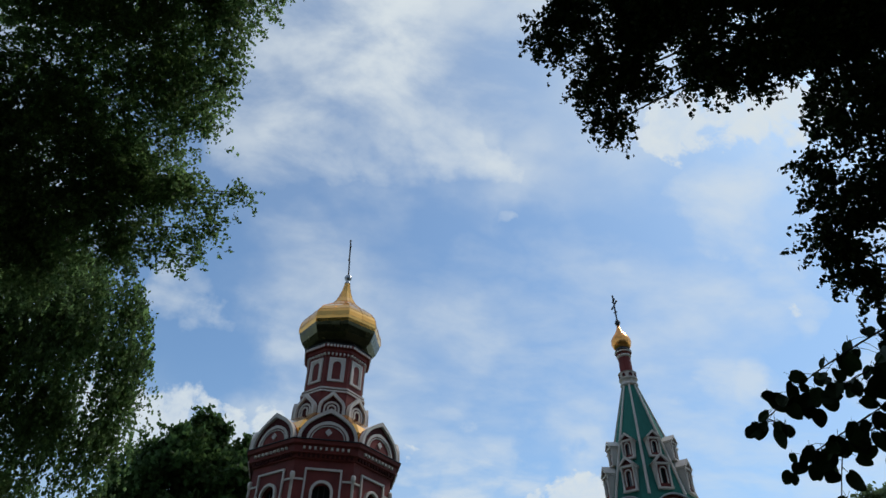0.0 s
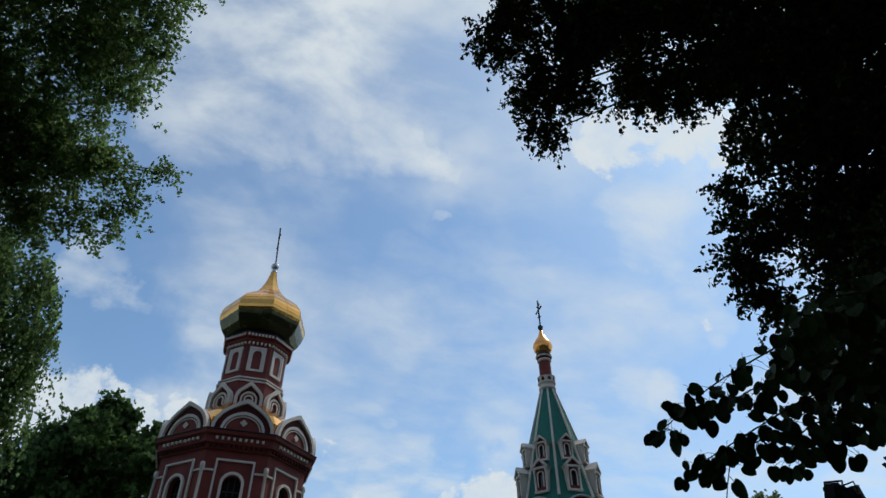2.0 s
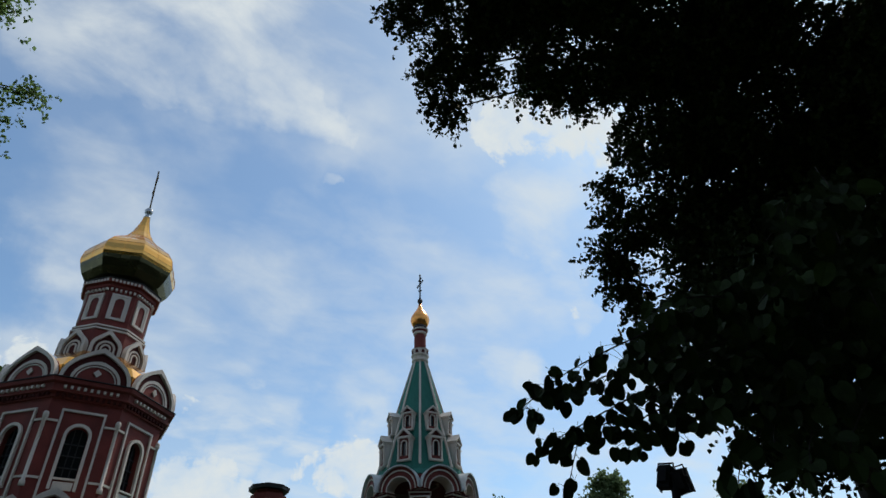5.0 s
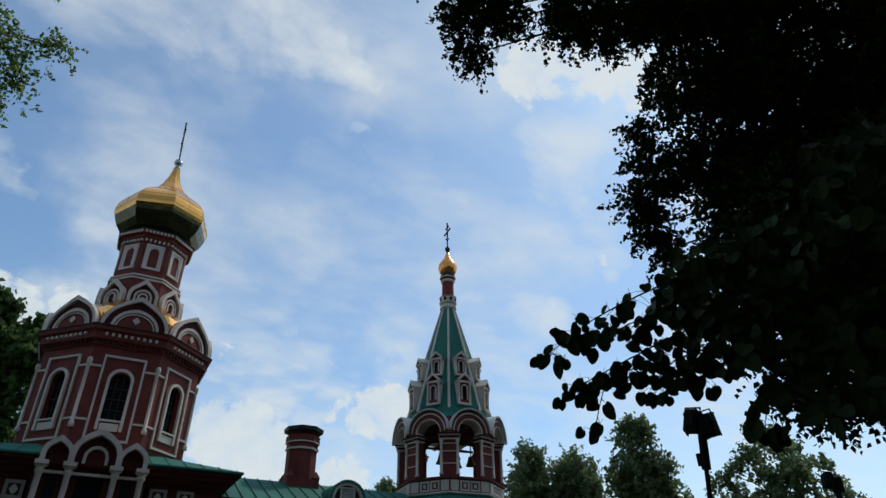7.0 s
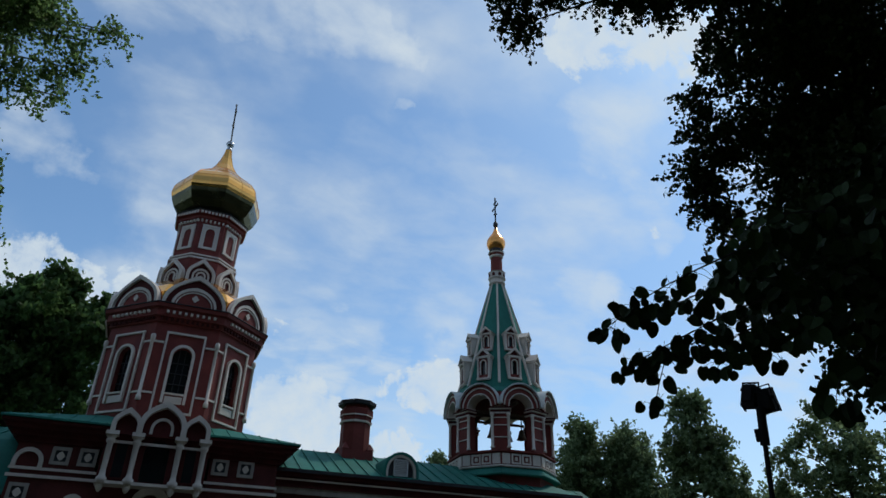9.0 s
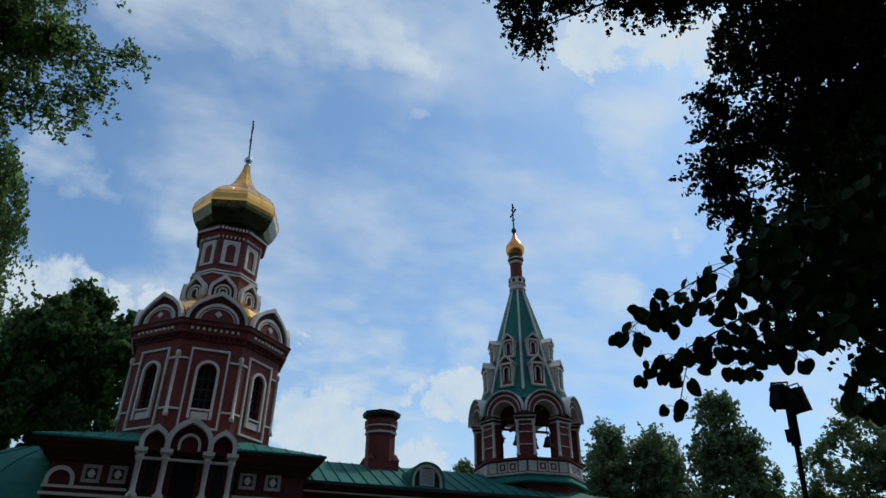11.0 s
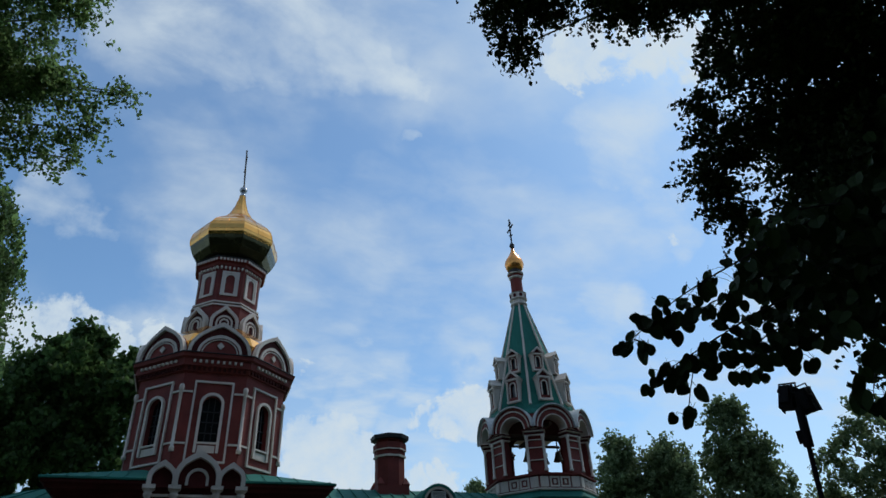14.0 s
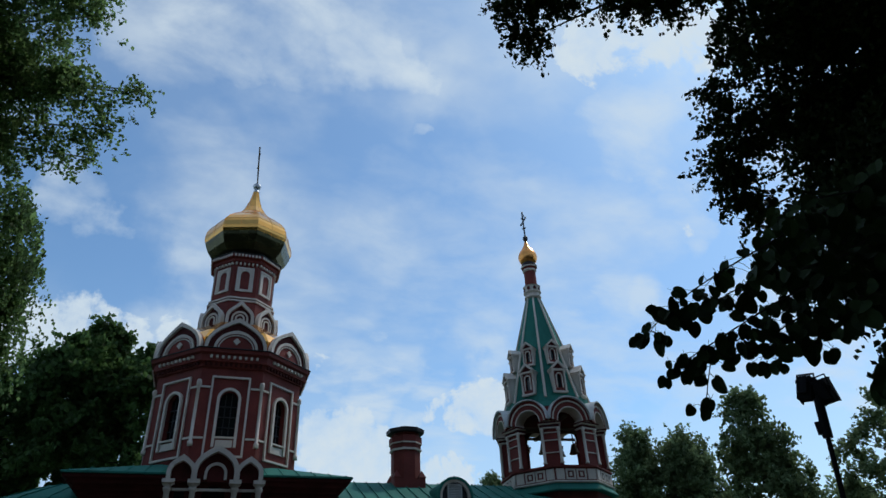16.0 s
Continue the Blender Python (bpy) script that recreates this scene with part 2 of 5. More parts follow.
# ---- mesh helpers ----
def part(name, bm, mat, parent=None, label="", m=None, smooth=False):
    """Links a bmesh as one mesh object, under a thing or a part."""
    if isinstance(bm, bpy.types.Mesh):
        me = bm
    else:
        bmesh.ops.recalc_face_normals(bm, faces=bm.faces)
        me = bpy.data.meshes.new(name)
        bm.to_mesh(me)
        bm.free()
        me.materials.append(mat)
        if smooth:
            for p in me.polygons:
                p.use_smooth = True
    ob = new(name, me)
    if parent is not None:
        ob.parent = parent
    if m is not None:
        ob.matrix_basis = m
    return tagged(ob, label)


def thing(name, label, category, group="", kind="", place=(0, 0, 0)):
    ob = new(name)
    ob.location = place
    ob.empty_display_size = 0.2
    return tagged(ob, label, category, group, kind)


def box(bm, x0, x1, y0, y1, z0, z1):
    v = [bm.verts.new(p) for p in ((x0, y0, z0), (x1, y0, z0), (x1, y1, z0), (x0, y1, z0), (x0, y0, z1), (x1, y0, z1), (x1, y1, z1), (x0, y1, z1))]
    for f in ((3, 2, 1, 0), (4, 5, 6, 7), (0, 1, 5, 4), (1, 2, 6, 5), (2, 3, 7, 6), (3, 0, 4, 7)):
        bm.faces.new([v[i] for i in f])
    return bm


def boxes(*rows):
    bm = bmesh.new()
    for r in rows:
        box(bm, *r)
    return bm


def lathe(rows, sides, turn=0.0, bm=None, cap=True, x=0.0, y=0.0):
    """A turned or many-sided form from (radius, z) rows, bottom to top."""
    bm = bm or bmesh.new()
    rings = []
    for r, z in rows:
        rings.append([bm.verts.new((x + r * math.cos(turn + k * math.tau / sides), y + r * math.sin(turn + k * math.tau / sides), z)) for k in range(sides)])
    for a, b in zip(rings, rings[1:]):
        for k in range(sides):
            bm.faces.new((a[k], a[(k + 1) % sides], b[(k + 1) % sides], b[k]))
    if cap:
        bm.faces.new(rings[0][::-1])
        bm.faces.new(rings[-1])
    return bm


def octa(rows, bm=None, cap=True):
    """An eight-sided form from (apothem, z) rows, one face towards -y."""
    return lathe([(a / math.cos(math.pi / 8), z) for a, z in rows], 8, math.pi / 8, bm, cap)


def slab(outline, y0, y1, bm=None):
    """An outline of (x, z) pushed from y0 to y1."""
    bm = bm or bmesh.new()
    f = [bm.verts.new((x, y0, z)) for x, z in outline]
    b = [bm.verts.new((x, y1, z)) for x, z in outline]
    n = len(outline)
    bm.faces.new(f)
    bm.faces.new(b[::-1])
    for k in range(n):
        bm.faces.new((f[k], b[k], b[(k + 1) % n], f[(k + 1) % n]))
    return bm


def band(inner, outer, y0, y1, bm=None):
    """A strip between two lines of (x, z) of the same length, pushed from y0 (front) to y1."""
    bm = bm or bmesh.new()
    q = [[bm.verts.new((x, y, z)) for x, z in line] for y in (y0, y1) for line in (inner, outer)]
    n = len(inner)
    for k in range(n - 1):
        bm.faces.new((q[0][k], q[0][k + 1], q[1][k + 1], q[1][k]))
        bm.faces.new((q[2][k], q[3][k], q[3][k + 1], q[2][k + 1]))
        bm.faces.new((q[1][k], q[1][k + 1], q[3][k + 1], q[3][k]))
        bm.faces.new((q[0][k], q[2][k], q[2][k + 1], q[0][k + 1]))
    for k in (0, n - 1):
        bm.faces.new((q[0][k], q[1][k], q[3][k], q[2][k]))
    return bm


def arch(hw, spring, foot=None, keel=0.0, cx=0.0, n=14, squash=1.0):
    """Points of an arch from its left foot over the crown to its right foot; keel lifts a pointed tip."""
    pts = []
    for k in range(n + 1):
        a = math.pi * (1 - k / n)
        x = math.cos(a)
        tip = keel * max(0.0, 1 - abs(x) / 0.62) ** 1.6
        pts.append((cx + hw * x, spring + squash * hw * math.sin(a) + tip))
    if foot is not None:
        pts = [(cx - hw, foot)] + pts + [(cx + hw, foot)]
    return pts


def arch_wall(x0, x1, z0, z1, hw, sill, spring, y0, y1, cx=0.0, bm=None, n=12):
    """A wall from x0 to x1 with one arched opening that goes through."""
    bm = bm or bmesh.new()
    top = arch(hw, spring, None, 0, cx, n)
    if sill > z0 + 1e-4:
        box(bm, cx - hw, cx + hw, y0, y1, z0, sill)
    box(bm, x0, cx - hw, y0, y1, z0, z1)
    box(bm, cx + hw, x1, y0, y1, z0, z1)
    band(top, [(x, z1) for x, _ in top], y0, y1, bm)
    return bm


def frame_rect(x0, x1, z0, z1, w, y0, y1, bm=None):
    bm = bm or bmesh.new()
    box(bm, x0, x0 + w, y0, y1, z0, z1)
    box(bm, x1 - w, x1, y0, y1, z0, z1)
    box(bm, x0 + w, x1 - w, y0, y1, z1 - w, z1)
    box(bm, x0 + w, x1 - w, y0, y1, z0, z0 + w)
    return bm


def data_of(bm, name, mat, smooth=False):
    """A mesh to be shared by several objects."""
    bmesh.ops.recalc_face_normals(bm, faces=bm.faces)
    me = bpy.data.meshes.new(name)
    bm.to_mesh(me)
    bm.free()
    me.materials.append(mat)
    for p in me.polygons:
        p.use_smooth = smooth
    return me


def facet(cx, cy, k, apothem):
    """The pose of face k of an eight-sided form: x along it, y inwards; face 0 looks towards -y."""
    return pose(cx, cy, 0, 0, 0, 45 * k) @ pose(0, -apothem, 0)


def tube(points, radii, bm=None, sides=6):
    """A tapered round limb through points."""
    bm = bm or bmesh.new()
    rings = []
    for i, p in enumerate(points):
        d = (points[min(i + 1, len(points) - 1)] - points[max(i - 1, 0)]).normalized()
        u = d.orthogonal().normalized()
        w = d.cross(u)
        rings.append([bm.verts.new(p + radii[i] * (math.cos(k * math.tau / sides) * u + math.sin(k * math.tau / sides) * w)) for k in range(sides)])
    for a, b in zip(rings, rings[1:]):
        best = min(range(sides), key=lambda o: (a[0].co - b[o].co).length)
        for k in range(sides):
            bm.faces.new((a[k], a[(k + 1) % sides], b[(k + 1 + best) % sides], b[(k + best) % sides]))
    bm.faces.new(rings[0])
    bm.faces.new(rings[-1])
    return bm


# ---- ground ----
bm = bmesh.new()
bmesh.ops.create_grid(bm, x_segments=60, y_segments=60, size=1500)
ground = part("ground", bm, GRASS)
tagged(ground, "dark green grass and earth round the church", "ground", kind="structure")
road = part("pavement", boxes((-40, 30, 4, 21, -0.1, 0.02)), ASPHALT)
tagged(road, "grey asphalt yard in front of the church", "pavement", kind="structure")

# ---- domed tower ----
TX, TY, TA = 0.12, 28.0, 2.78
tower = thing("domed_tower", "dark red octagonal tower with white trim and gilded onion dome", "church tower", place=(TX, TY, 6.4))
TM = Matrix.Translation((-TX, -TY, -6.4))


def on_tower(name, mesh, k, apothem, label=""):
    return part(name, mesh, None, tower, label, TM @ facet(TX, TY, k, apothem))


HS = TA * math.tan(math.pi / 8)
t_wall = data_of(arch_wall(-HS, HS, 6.4, 11.1, 0.33, 8.36, 9.78, 0, 0.4), "wall", RED)
t_frame = data_of(frame_rect(-0.72, 0.72, 7.62, 10.68, 0.075, -0.07, 0.0), "panel_frame", WHITE)
t_surround = data_of(band(arch(0.34, 9.78, 7.98), arch(0.44, 9.78, 7.98), -0.1, 0.0), "window_surround", WHITE)
t_sill = data_of(boxes((-0.34, 0.34, -0.09, 0.0, 8.3, 8.36), (-0.3, 0.3, -0.05, 0.0, 7.98, 8.24)), "window_sill", WHITE)
t_glass = data_of(boxes((-0.34, 0.34, 0.2, 0.23, 8.3, 10.2)), "window_pane", GLASS)
bm = bmesh.new()
for x in (-0.11, 0.11):
    box(bm, x - 0.018, x + 0.018, 0.15, 0.2, 8.36, 10.1)
for z in (8.75, 9.15, 9.55):
    box(bm, -0.33, 0.33, 0.155, 0.2, z - 0.018, z + 0.018)
t_bars = data_of(bm, "window_grille", DARKMETAL)
t_column = data_of(lathe([(0.095, 8.0), (0.095, 8.16), (0.062, 8.18), (0.058, 10.25), (0.09, 10.28), (0.1, 10.42), (0.07, 10.5)], 10), "corner_column", WHITE, True)
t_belt = data_of(boxes((0.74 - HS, 0.0, -0.05, 0.0, -0.035, 0.035)), "belt_course", WHITE)
t_dent = data_of(boxes((-0.05, 0.05, -0.16, 0.0, 11.08, 11.2)), "dentil", DARKRED)
t_dots = data_of(boxes((-0.045, 0.045, -0.31, -0.2, 11.33, 11.43)), "white_stud", WHITE)
KW = 1.19
t_kok = data_of(slab(arch(KW - 0.02, 11.72, None, 0.22, squash=0.92), -0.22, -0.02), "kokoshnik", RED)
t_kokband = data_of(band(arch(KW - 0.13, 11.72, None, 0.17, squash=0.92), arch(KW, 11.72, None, 0.24, squash=0.92), -0.34, -0.14), "kokoshnik_rim", WHITE)
# the gap's shadow inside the rim, drawn as a dark red strip
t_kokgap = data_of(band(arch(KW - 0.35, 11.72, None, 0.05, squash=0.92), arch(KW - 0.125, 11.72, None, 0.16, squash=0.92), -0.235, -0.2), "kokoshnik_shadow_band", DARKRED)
t_ring = data_of(band(arch(KW - 0.45, 11.72, None, 0.0, squash=0.9), arch(KW - 0.35, 11.72, None, 0.03, squash=0.92), -0.28, -0.2), "kokoshnik_ring", WHITE)
t_ring2 = data_of(band(arch(KW - 0.545, 11.72, None, 0.0, squash=0.9), arch(KW - 0.5, 11.72, None, 0.0, squash=0.9), -0.26, -0.2), "kokoshnik_ring", WHITE)
t_dia = data_of(slab([(-0.14, 12.06), (0, 12.21), (0.14, 12.06), (0, 11.91)], -0.27, -0.2), "diamond_ornament", WHITE)
for k in range(8):
    on_tower("wall", t_wall, k, TA)
    on_tower("panel_frame", t_frame, k, TA, "white rectangular frame")
    on_tower("window_surround", t_surround, k, TA, "white arched moulding")
    on_tower("window_sill", t_sill, k, TA, "white sill and apron")
    on_tower("window_pane", t_glass, k, TA, "dark glass")
    on_tower("window_grille", t_bars, k, TA, "thin dark glazing bars")
    for bx, bz in ((-0.74, 10.235), (HS, 10.235), (-0.74, 8.305), (HS, 8.305)):
        part("belt_course", t_belt, None, tower, "", TM @ facet(TX, TY, k, TA) @ pose(bx, 0, bz))
    for nm, me, n, gap in (("dentil", t_dent, 12, 0.186), ("white_stud", t_dots, 9, 0.215)):
        for i in range(n):
            part(nm, me, None, tower, "", TM @ facet(TX, TY, k, TA) @ pose((i - (n - 1) / 2) * gap, 0, 0))
    on_tower("kokoshnik", t_kok, k, TA)
    on_tower("kokoshnik_rim", t_kokband, k, TA, "white pointed rim")
    on_tower("kokoshnik_shadow_band", t_kokgap, k, TA)
    on_tower("kokoshnik_ring", t_ring, k, TA)
    on_tower("kokoshnik_ring", t_ring2, k, TA)
    on_tower("diamond_ornament", t_dia, k, TA, "white diamond")
    part("corner_column", t_column, None, tower, "slim white half column", TM @ pose(TX, TY, 0, 0, 0, 45 * k + 22.5) @ pose(0, -TA / math.cos(math.pi / 8) - 0.02, 0))
LT = pose(0, 0, -6.4)
part("cornice", octa([(TA + 0.02, 11.02), (TA + 0.08, 11.03), (TA + 0.08, 11.19), (TA + 0.22, 11.22), (TA + 0.22, 11.5), (TA + 0.34, 11.54), (TA + 0.36, 11.68), (TA + 0.1, 11.72)], cap=True), RED, tower, "stepped dark red cornice", LT)
part("cornice_flashing", octa([(TA + 0.4, 11.69), (TA + 0.4, 11.715), (TA, 11.76)]), DARKMETAL, tower, "", LT)
part("gold_roof", octa([(TA + 0.1, 11.74), (TA + 0.1, 12.25), (2.6, 12.7), (2.12, 13.1), (1.7, 13.45), (1.42, 13.6)]), GOLD, tower, "gilded sheet roof between the gables", LT)
# upper tier
UA = 1.53
u_kok = data_of(slab(arch(0.565, 13.75, 13.4, 0.2, squash=0.95), -0.06, 0.1), "small_kokoshnik", DARKRED)
u_rim = data_of(band(arch(0.45, 13.75, 13.4, 0.16, squash=0.95), arch(0.585, 13.75, 13.4, 0.24, squash=0.95), -0.16, 0.06), "small_kokoshnik_rim", WHITE)
u_r1 = data_of(band(arch(0.27, 13.72, 13.45), arch(0.35, 13.72, 13.45), -0.1, -0.05), "kokoshnik_ring", WHITE)
u_r2 = data_of(band(arch(0.13, 13.72, 13.45), arch(0.2, 13.72, 13.45), -0.1, -0.05), "kokoshnik_ring", WHITE)
DA = 1.28
d_frame = data_of(frame_rect(-0.37, 0.37, 15.18, 16.38, 0.1, -0.06, 0.0), "panel_frame", WHITE)
d_niche = data_of(band(arch(0.19, 16.02, 15.28), [(-0.28, 15.28)] + [(x * 1.42, 16.29) for x, _ in arch(0.19, 16.02)] + [(0.28, 15.28)], -0.04, 0.0), "niche_surround", WHITE)
d_dent = data_of(boxes((-0.04, 0.04, -0.11, 0.0, 16.5, 16.6)), "dentil", WHITE)
d_dots = data_of(boxes((-0.045, 0.045, -0.27, -0.12, 16.83, 16.95)), "white_stud", WHITE)
for k in range(8):
    on_tower("small_kokoshnik", u_kok, k, UA)
    on_tower("small_kokoshnik_rim", u_rim, k, UA, "white pointed rim")
    on_tower("kokoshnik_ring", u_r1, k, UA)
    on_tower("kokoshnik_ring", u_r2, k, UA)
    on_tower("panel_frame", d_frame, k, DA, "white panel frame")
    for nm, me, n, gap in (("dentil", d_dent, 6, 0.18), ("white_stud", d_dots, 8, 0.15)):
        for i in range(n):
            part(nm, me, None, tower, "", TM @ facet(TX, TY, k, DA) @ pose((i - (n - 1) / 2) * gap, 0, 0))
    on_tower("niche_surround", d_niche, k, DA)
part("drum", octa([(DA + 0.12, 13.3), (DA + 0.12, 14.7), (DA, 14.74), (DA, 16.6), (DA + 0.12, 16.66), (DA + 0.12, 16.8), (DA + 0.24, 16.82), (DA + 0.24, 17.0)]), RED, tower, "red octagonal drum", LT)
part("drum_band", octa([(DA + 0.17, 14.62), (DA + 0.17, 14.69)]), WHITE, tower, "", LT)
part("drum_band", octa([(DA + 0.13, 14.78), (DA + 0.13, 14.85), (DA, 14.88)]), WHITE, tower, "", LT)
part("drum_gutter", octa([(DA + 0.26, 16.96), (DA + 0.3, 17.02), (DA, 17.04)]), DARKMETAL, tower, "", LT)
DOME = [(1.2, 17.02), (1.6, 17.26), (1.82, 17.55), (1.96, 17.88), (2.0, 18.05), (2.04, 18.2), (2.04, 18.36), (1.99, 18.62), (1.9, 18.82), (1.68, 19.12), (1.34, 19.42), (0.98, 19.7), (0.68, 20.02), (0.44, 20.42), (0.27, 20.88), (0.18, 21.24), (0.14, 21.5)]
DOME_TURN = radians(-83)
part("dome_underside", lathe(DOME[:5], 8, DOME_TURN), SHADEGOLD, tower, "gilded underside of the dome, its dark reflection put into the colour", LT)
part("dome", lathe(DOME[4:], 8, DOME_TURN), GOLD, tower, "faceted gilded onion dome", LT)
bm = bmesh.new()
for k in range(16):
    a = DOME_TURN + k * math.tau / 16
    c = 1.0 if k % 2 == 0 else math.cos(math.pi / 8)
    pts = [Vector((math.cos(a) * r * c * 1.002, math.sin(a) * r * c * 1.002, z)) for r, z in DOME[4:]]
    tube(pts, [0.012] * len(pts), bm, 4)
for r, z in DOME[6:13:2]:
    for k in range(8):
        a0, a1 = DOME_TURN + k * math.tau / 8, DOME_TURN + (k + 1) * math.tau / 8
        tube([Vector((math.cos(a) * r * 1.002, math.sin(a) * r * 1.002, z)) for a in (a0, a1)], [0.009, 0.009], bm, 4)
part("dome_seams", bm, GOLD, tower, "raised seams of the dome sheets", LT)
part("dome_ball", lathe([(0.1, 21.45), (0.16, 21.52), (0.1, 21.62), (0.09, 21.7), (0.16, 21.76), (0.2, 21.88), (0.16, 22.0), (0.06, 22.06)], 16), ZINC, tower, "grey metal ball under the cross", LT, True)


def cross(z0, z1, arm, w):
    """An eight-ended cross that stands in the y-z plane, tips rounded off by small knobs."""
    h = z1 - z0
    bm = boxes((-w, w, -w, w, z0, z1), (-w * 0.9, w * 0.9, -arm, arm, z0 + 0.62 * h, z0 + 0.62 * h + 2 * w), (-w * 0.9, w * 0.9, -arm * 0.5, arm * 0.5, z0 + 0.8 * h, z0 + 0.8 * h + 2 * w))
    n0 = len(bm.verts)
    box(bm, -w * 0.9, w * 0.9, -arm * 0.55, arm * 0.55, -w, w)
    bm.verts.ensure_lookup_table()
    tilt = Matrix.Translation((0, 0, z0 + 0.36 * h)) @ Matrix.Rotation(radians(24), 4, "X")
    for v in bm.verts[n0:]:
        v.co = tilt @ v.co
    for y, z in ((-arm, z0 + 0.62 * h + w), (arm, z0 + 0.62 * h + w), (0, z1)):
        lathe([(w * 0.6, z - 2 * w), (w * 1.7, z), (w * 0.6, z + 2 * w)], 8, 0, bm, True, 0, y)
    return bm


part("cross", cross(22.0, 24.45, 0.62, 0.035), BRONZE, tower, "tall dark bronze cross seen from its edge", LT @ pose(0, 0, 22) @ pose(0, 0, 0, 0, -3) @ pose(0, 0, -22))

# ---- square block below the tower ----
block = thing("church_block", "dark red square church block with low green metal roof", "church", place=(0, 24, 0))
LB = pose(0, -24, 0)
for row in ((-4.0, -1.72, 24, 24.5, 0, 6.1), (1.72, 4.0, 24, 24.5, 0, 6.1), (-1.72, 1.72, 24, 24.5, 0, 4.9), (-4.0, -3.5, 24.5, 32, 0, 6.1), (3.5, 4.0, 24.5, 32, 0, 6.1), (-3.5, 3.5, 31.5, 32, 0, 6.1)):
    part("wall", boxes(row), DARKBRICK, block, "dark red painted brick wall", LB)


def square_ring(half_x, y0, y1, rows, bm):
    """A stepped square moulding: (overhang, z) rows round the block."""
    rings = [[bm.verts.new(p) for p in ((-half_x - o, y0 - o, z), (half_x + o, y0 - o, z), (half_x + o, y1 + o, z), (-half_x - o, y1 + o, z))] for o, z in rows]
    for a, b in zip(rings, rings[1:]):
        for k in range(4):
            bm.faces.new((a[k], a[(k + 1) % 4], b[(k + 1) % 4], b[k]))
    return bm


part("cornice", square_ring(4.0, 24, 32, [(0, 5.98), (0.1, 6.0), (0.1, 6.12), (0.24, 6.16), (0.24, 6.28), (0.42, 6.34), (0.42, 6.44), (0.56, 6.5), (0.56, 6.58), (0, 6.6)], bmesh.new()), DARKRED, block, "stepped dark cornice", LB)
bm = bmesh.new()
ring0 = [bm.verts.new(p) for p in ((-4.62, 23.38, 6.6), (4.62, 23.38, 6.6), (4.62, 32.62, 6.6), (-4.62, 32.62, 6.6))]
ring1 = [bm.verts.new((x, y, 6.66)) for x, y in ((-4.62, 23.38), (4.62, 23.38), (4.62, 32.62), (-4.62, 32.62))]
ring2 = [bm.verts.new((x, y, 7.9)) for x, y in ((-0.7, 27.3), (0.7, 27.3), (0.7, 28.7), (-0.7, 28.7))]
for a, b in ((ring0, ring1), (ring1, ring2)):
    for k in range(4):
        bm.faces.new((a[k], a[(k + 1) % 4], b[(k + 1) % 4], b[k]))
bm.faces.new(ring0[::-1])
bm.faces.new(ring2)
part("roof", bm, GREEN, block, "low hipped roof of green metal sheet", LB)
bm = bmesh.new()
for i in range(17):
    x = -4.4 + i * 0.55
    f = max(0.0, min(0.6, (4.62 - abs(x)) / 3.92))
    a, b = Vector((x, 23.38, 6.675)), Vector((x, 23.38 + 3.92 * f, 6.675 + 1.24 * f))
    if (b - a).length > 0.2:
        tube([a, b], [0.018, 0.018], bm, 4)
tagged(part("roof_seams", bm, GREEN, block, "standing seams of the roof", LB), kind="stuff")
for x0, x1 in ((-4.06, -1.62), (1.62, 4.06)):
    part("string_course", boxes((x0, x1, 23.93, 24.0, 5.17, 5.25)), WHITE, block, "thin white string course", LB)
part("string_course", boxes((-4.08, 4.08, 23.9, 24.0, 4.94, 5.03)), WHITE, block, "thin white string course", LB)
sq_frame = data_of(frame_rect(-0.27, 0.27, -0.27, 0.27, 0.1, -0.07, 0), "square_panel", DIRTYWHITE)
sq_dot = data_of(slab([(-0.12, 0), (-0.06, 0.1), (0, 0.14), (0.06, 0.1), (0.12, 0), (0.06, -0.1), (0, -0.14), (-0.06, -0.1)], -0.05, 0), "rosette", WHITE)
sq_back = data_of(boxes((-0.17, 0.17, -0.015, 0.0, -0.17, 0.17)), "panel_back", DARKMETAL)
for x, z in ((-2.75, 5.64), (-1.98, 5.66), (2.08, 5.74), (2.93, 5.74), (-3.63, 4.5), (3.45, 4.5)):
    for nm, me in (("square_panel", sq_frame), ("rosette", sq_dot), ("panel_back", sq_back)):
        part(nm, me, None, block, "", LB @ pose(x, 24, z))
part("blind_arch", band(arch(0.3, 5.4, 5.25), arch(0.42, 5.4, 5.25), 23.9, 24.0), WHITE, block, "small white blind arch", LB @ pose(-3.6, 0, 0))
# triple window in a shallow bay, its gables standing before the eaves
part("bay_wall", arch_wall(-1.6, 1.6, 4.9, 6.5, 0.38, 5.0, 5.95, 23.5, 24.0), DARKRED, block, "", LB)
part("window_pane", boxes((-0.42, 0.42, 23.72, 23.75, 4.95, 6.4)), GLASS, block, "dark glass", LB)
for s in (-1, 1):
    part("window_pane", boxes((s * 1.05 - 0.16, s * 1.05 + 0.16, 23.48, 23.496, 5.05, 6.15)), GLASS, block, "dark narrow window", LB)
    part("niche_frame", frame_rect(s * 1.05 - 0.2, s * 1.05 + 0.2, 5.03, 6.2, 0.04, 23.46, 23.5), DARKRED, block, "", LB)
part("gable", slab(arch(0.7, 6.64, 6.38, 0.1), 23.34, 26.0), DARKRED, block, "", LB)
part("gable_rim", band(arch(0.58, 6.66, 6.4, 0.08), arch(0.74, 6.66, 6.4, 0.13), 23.1, 26.1), WHITE, block, "thick white pointed arch", LB)
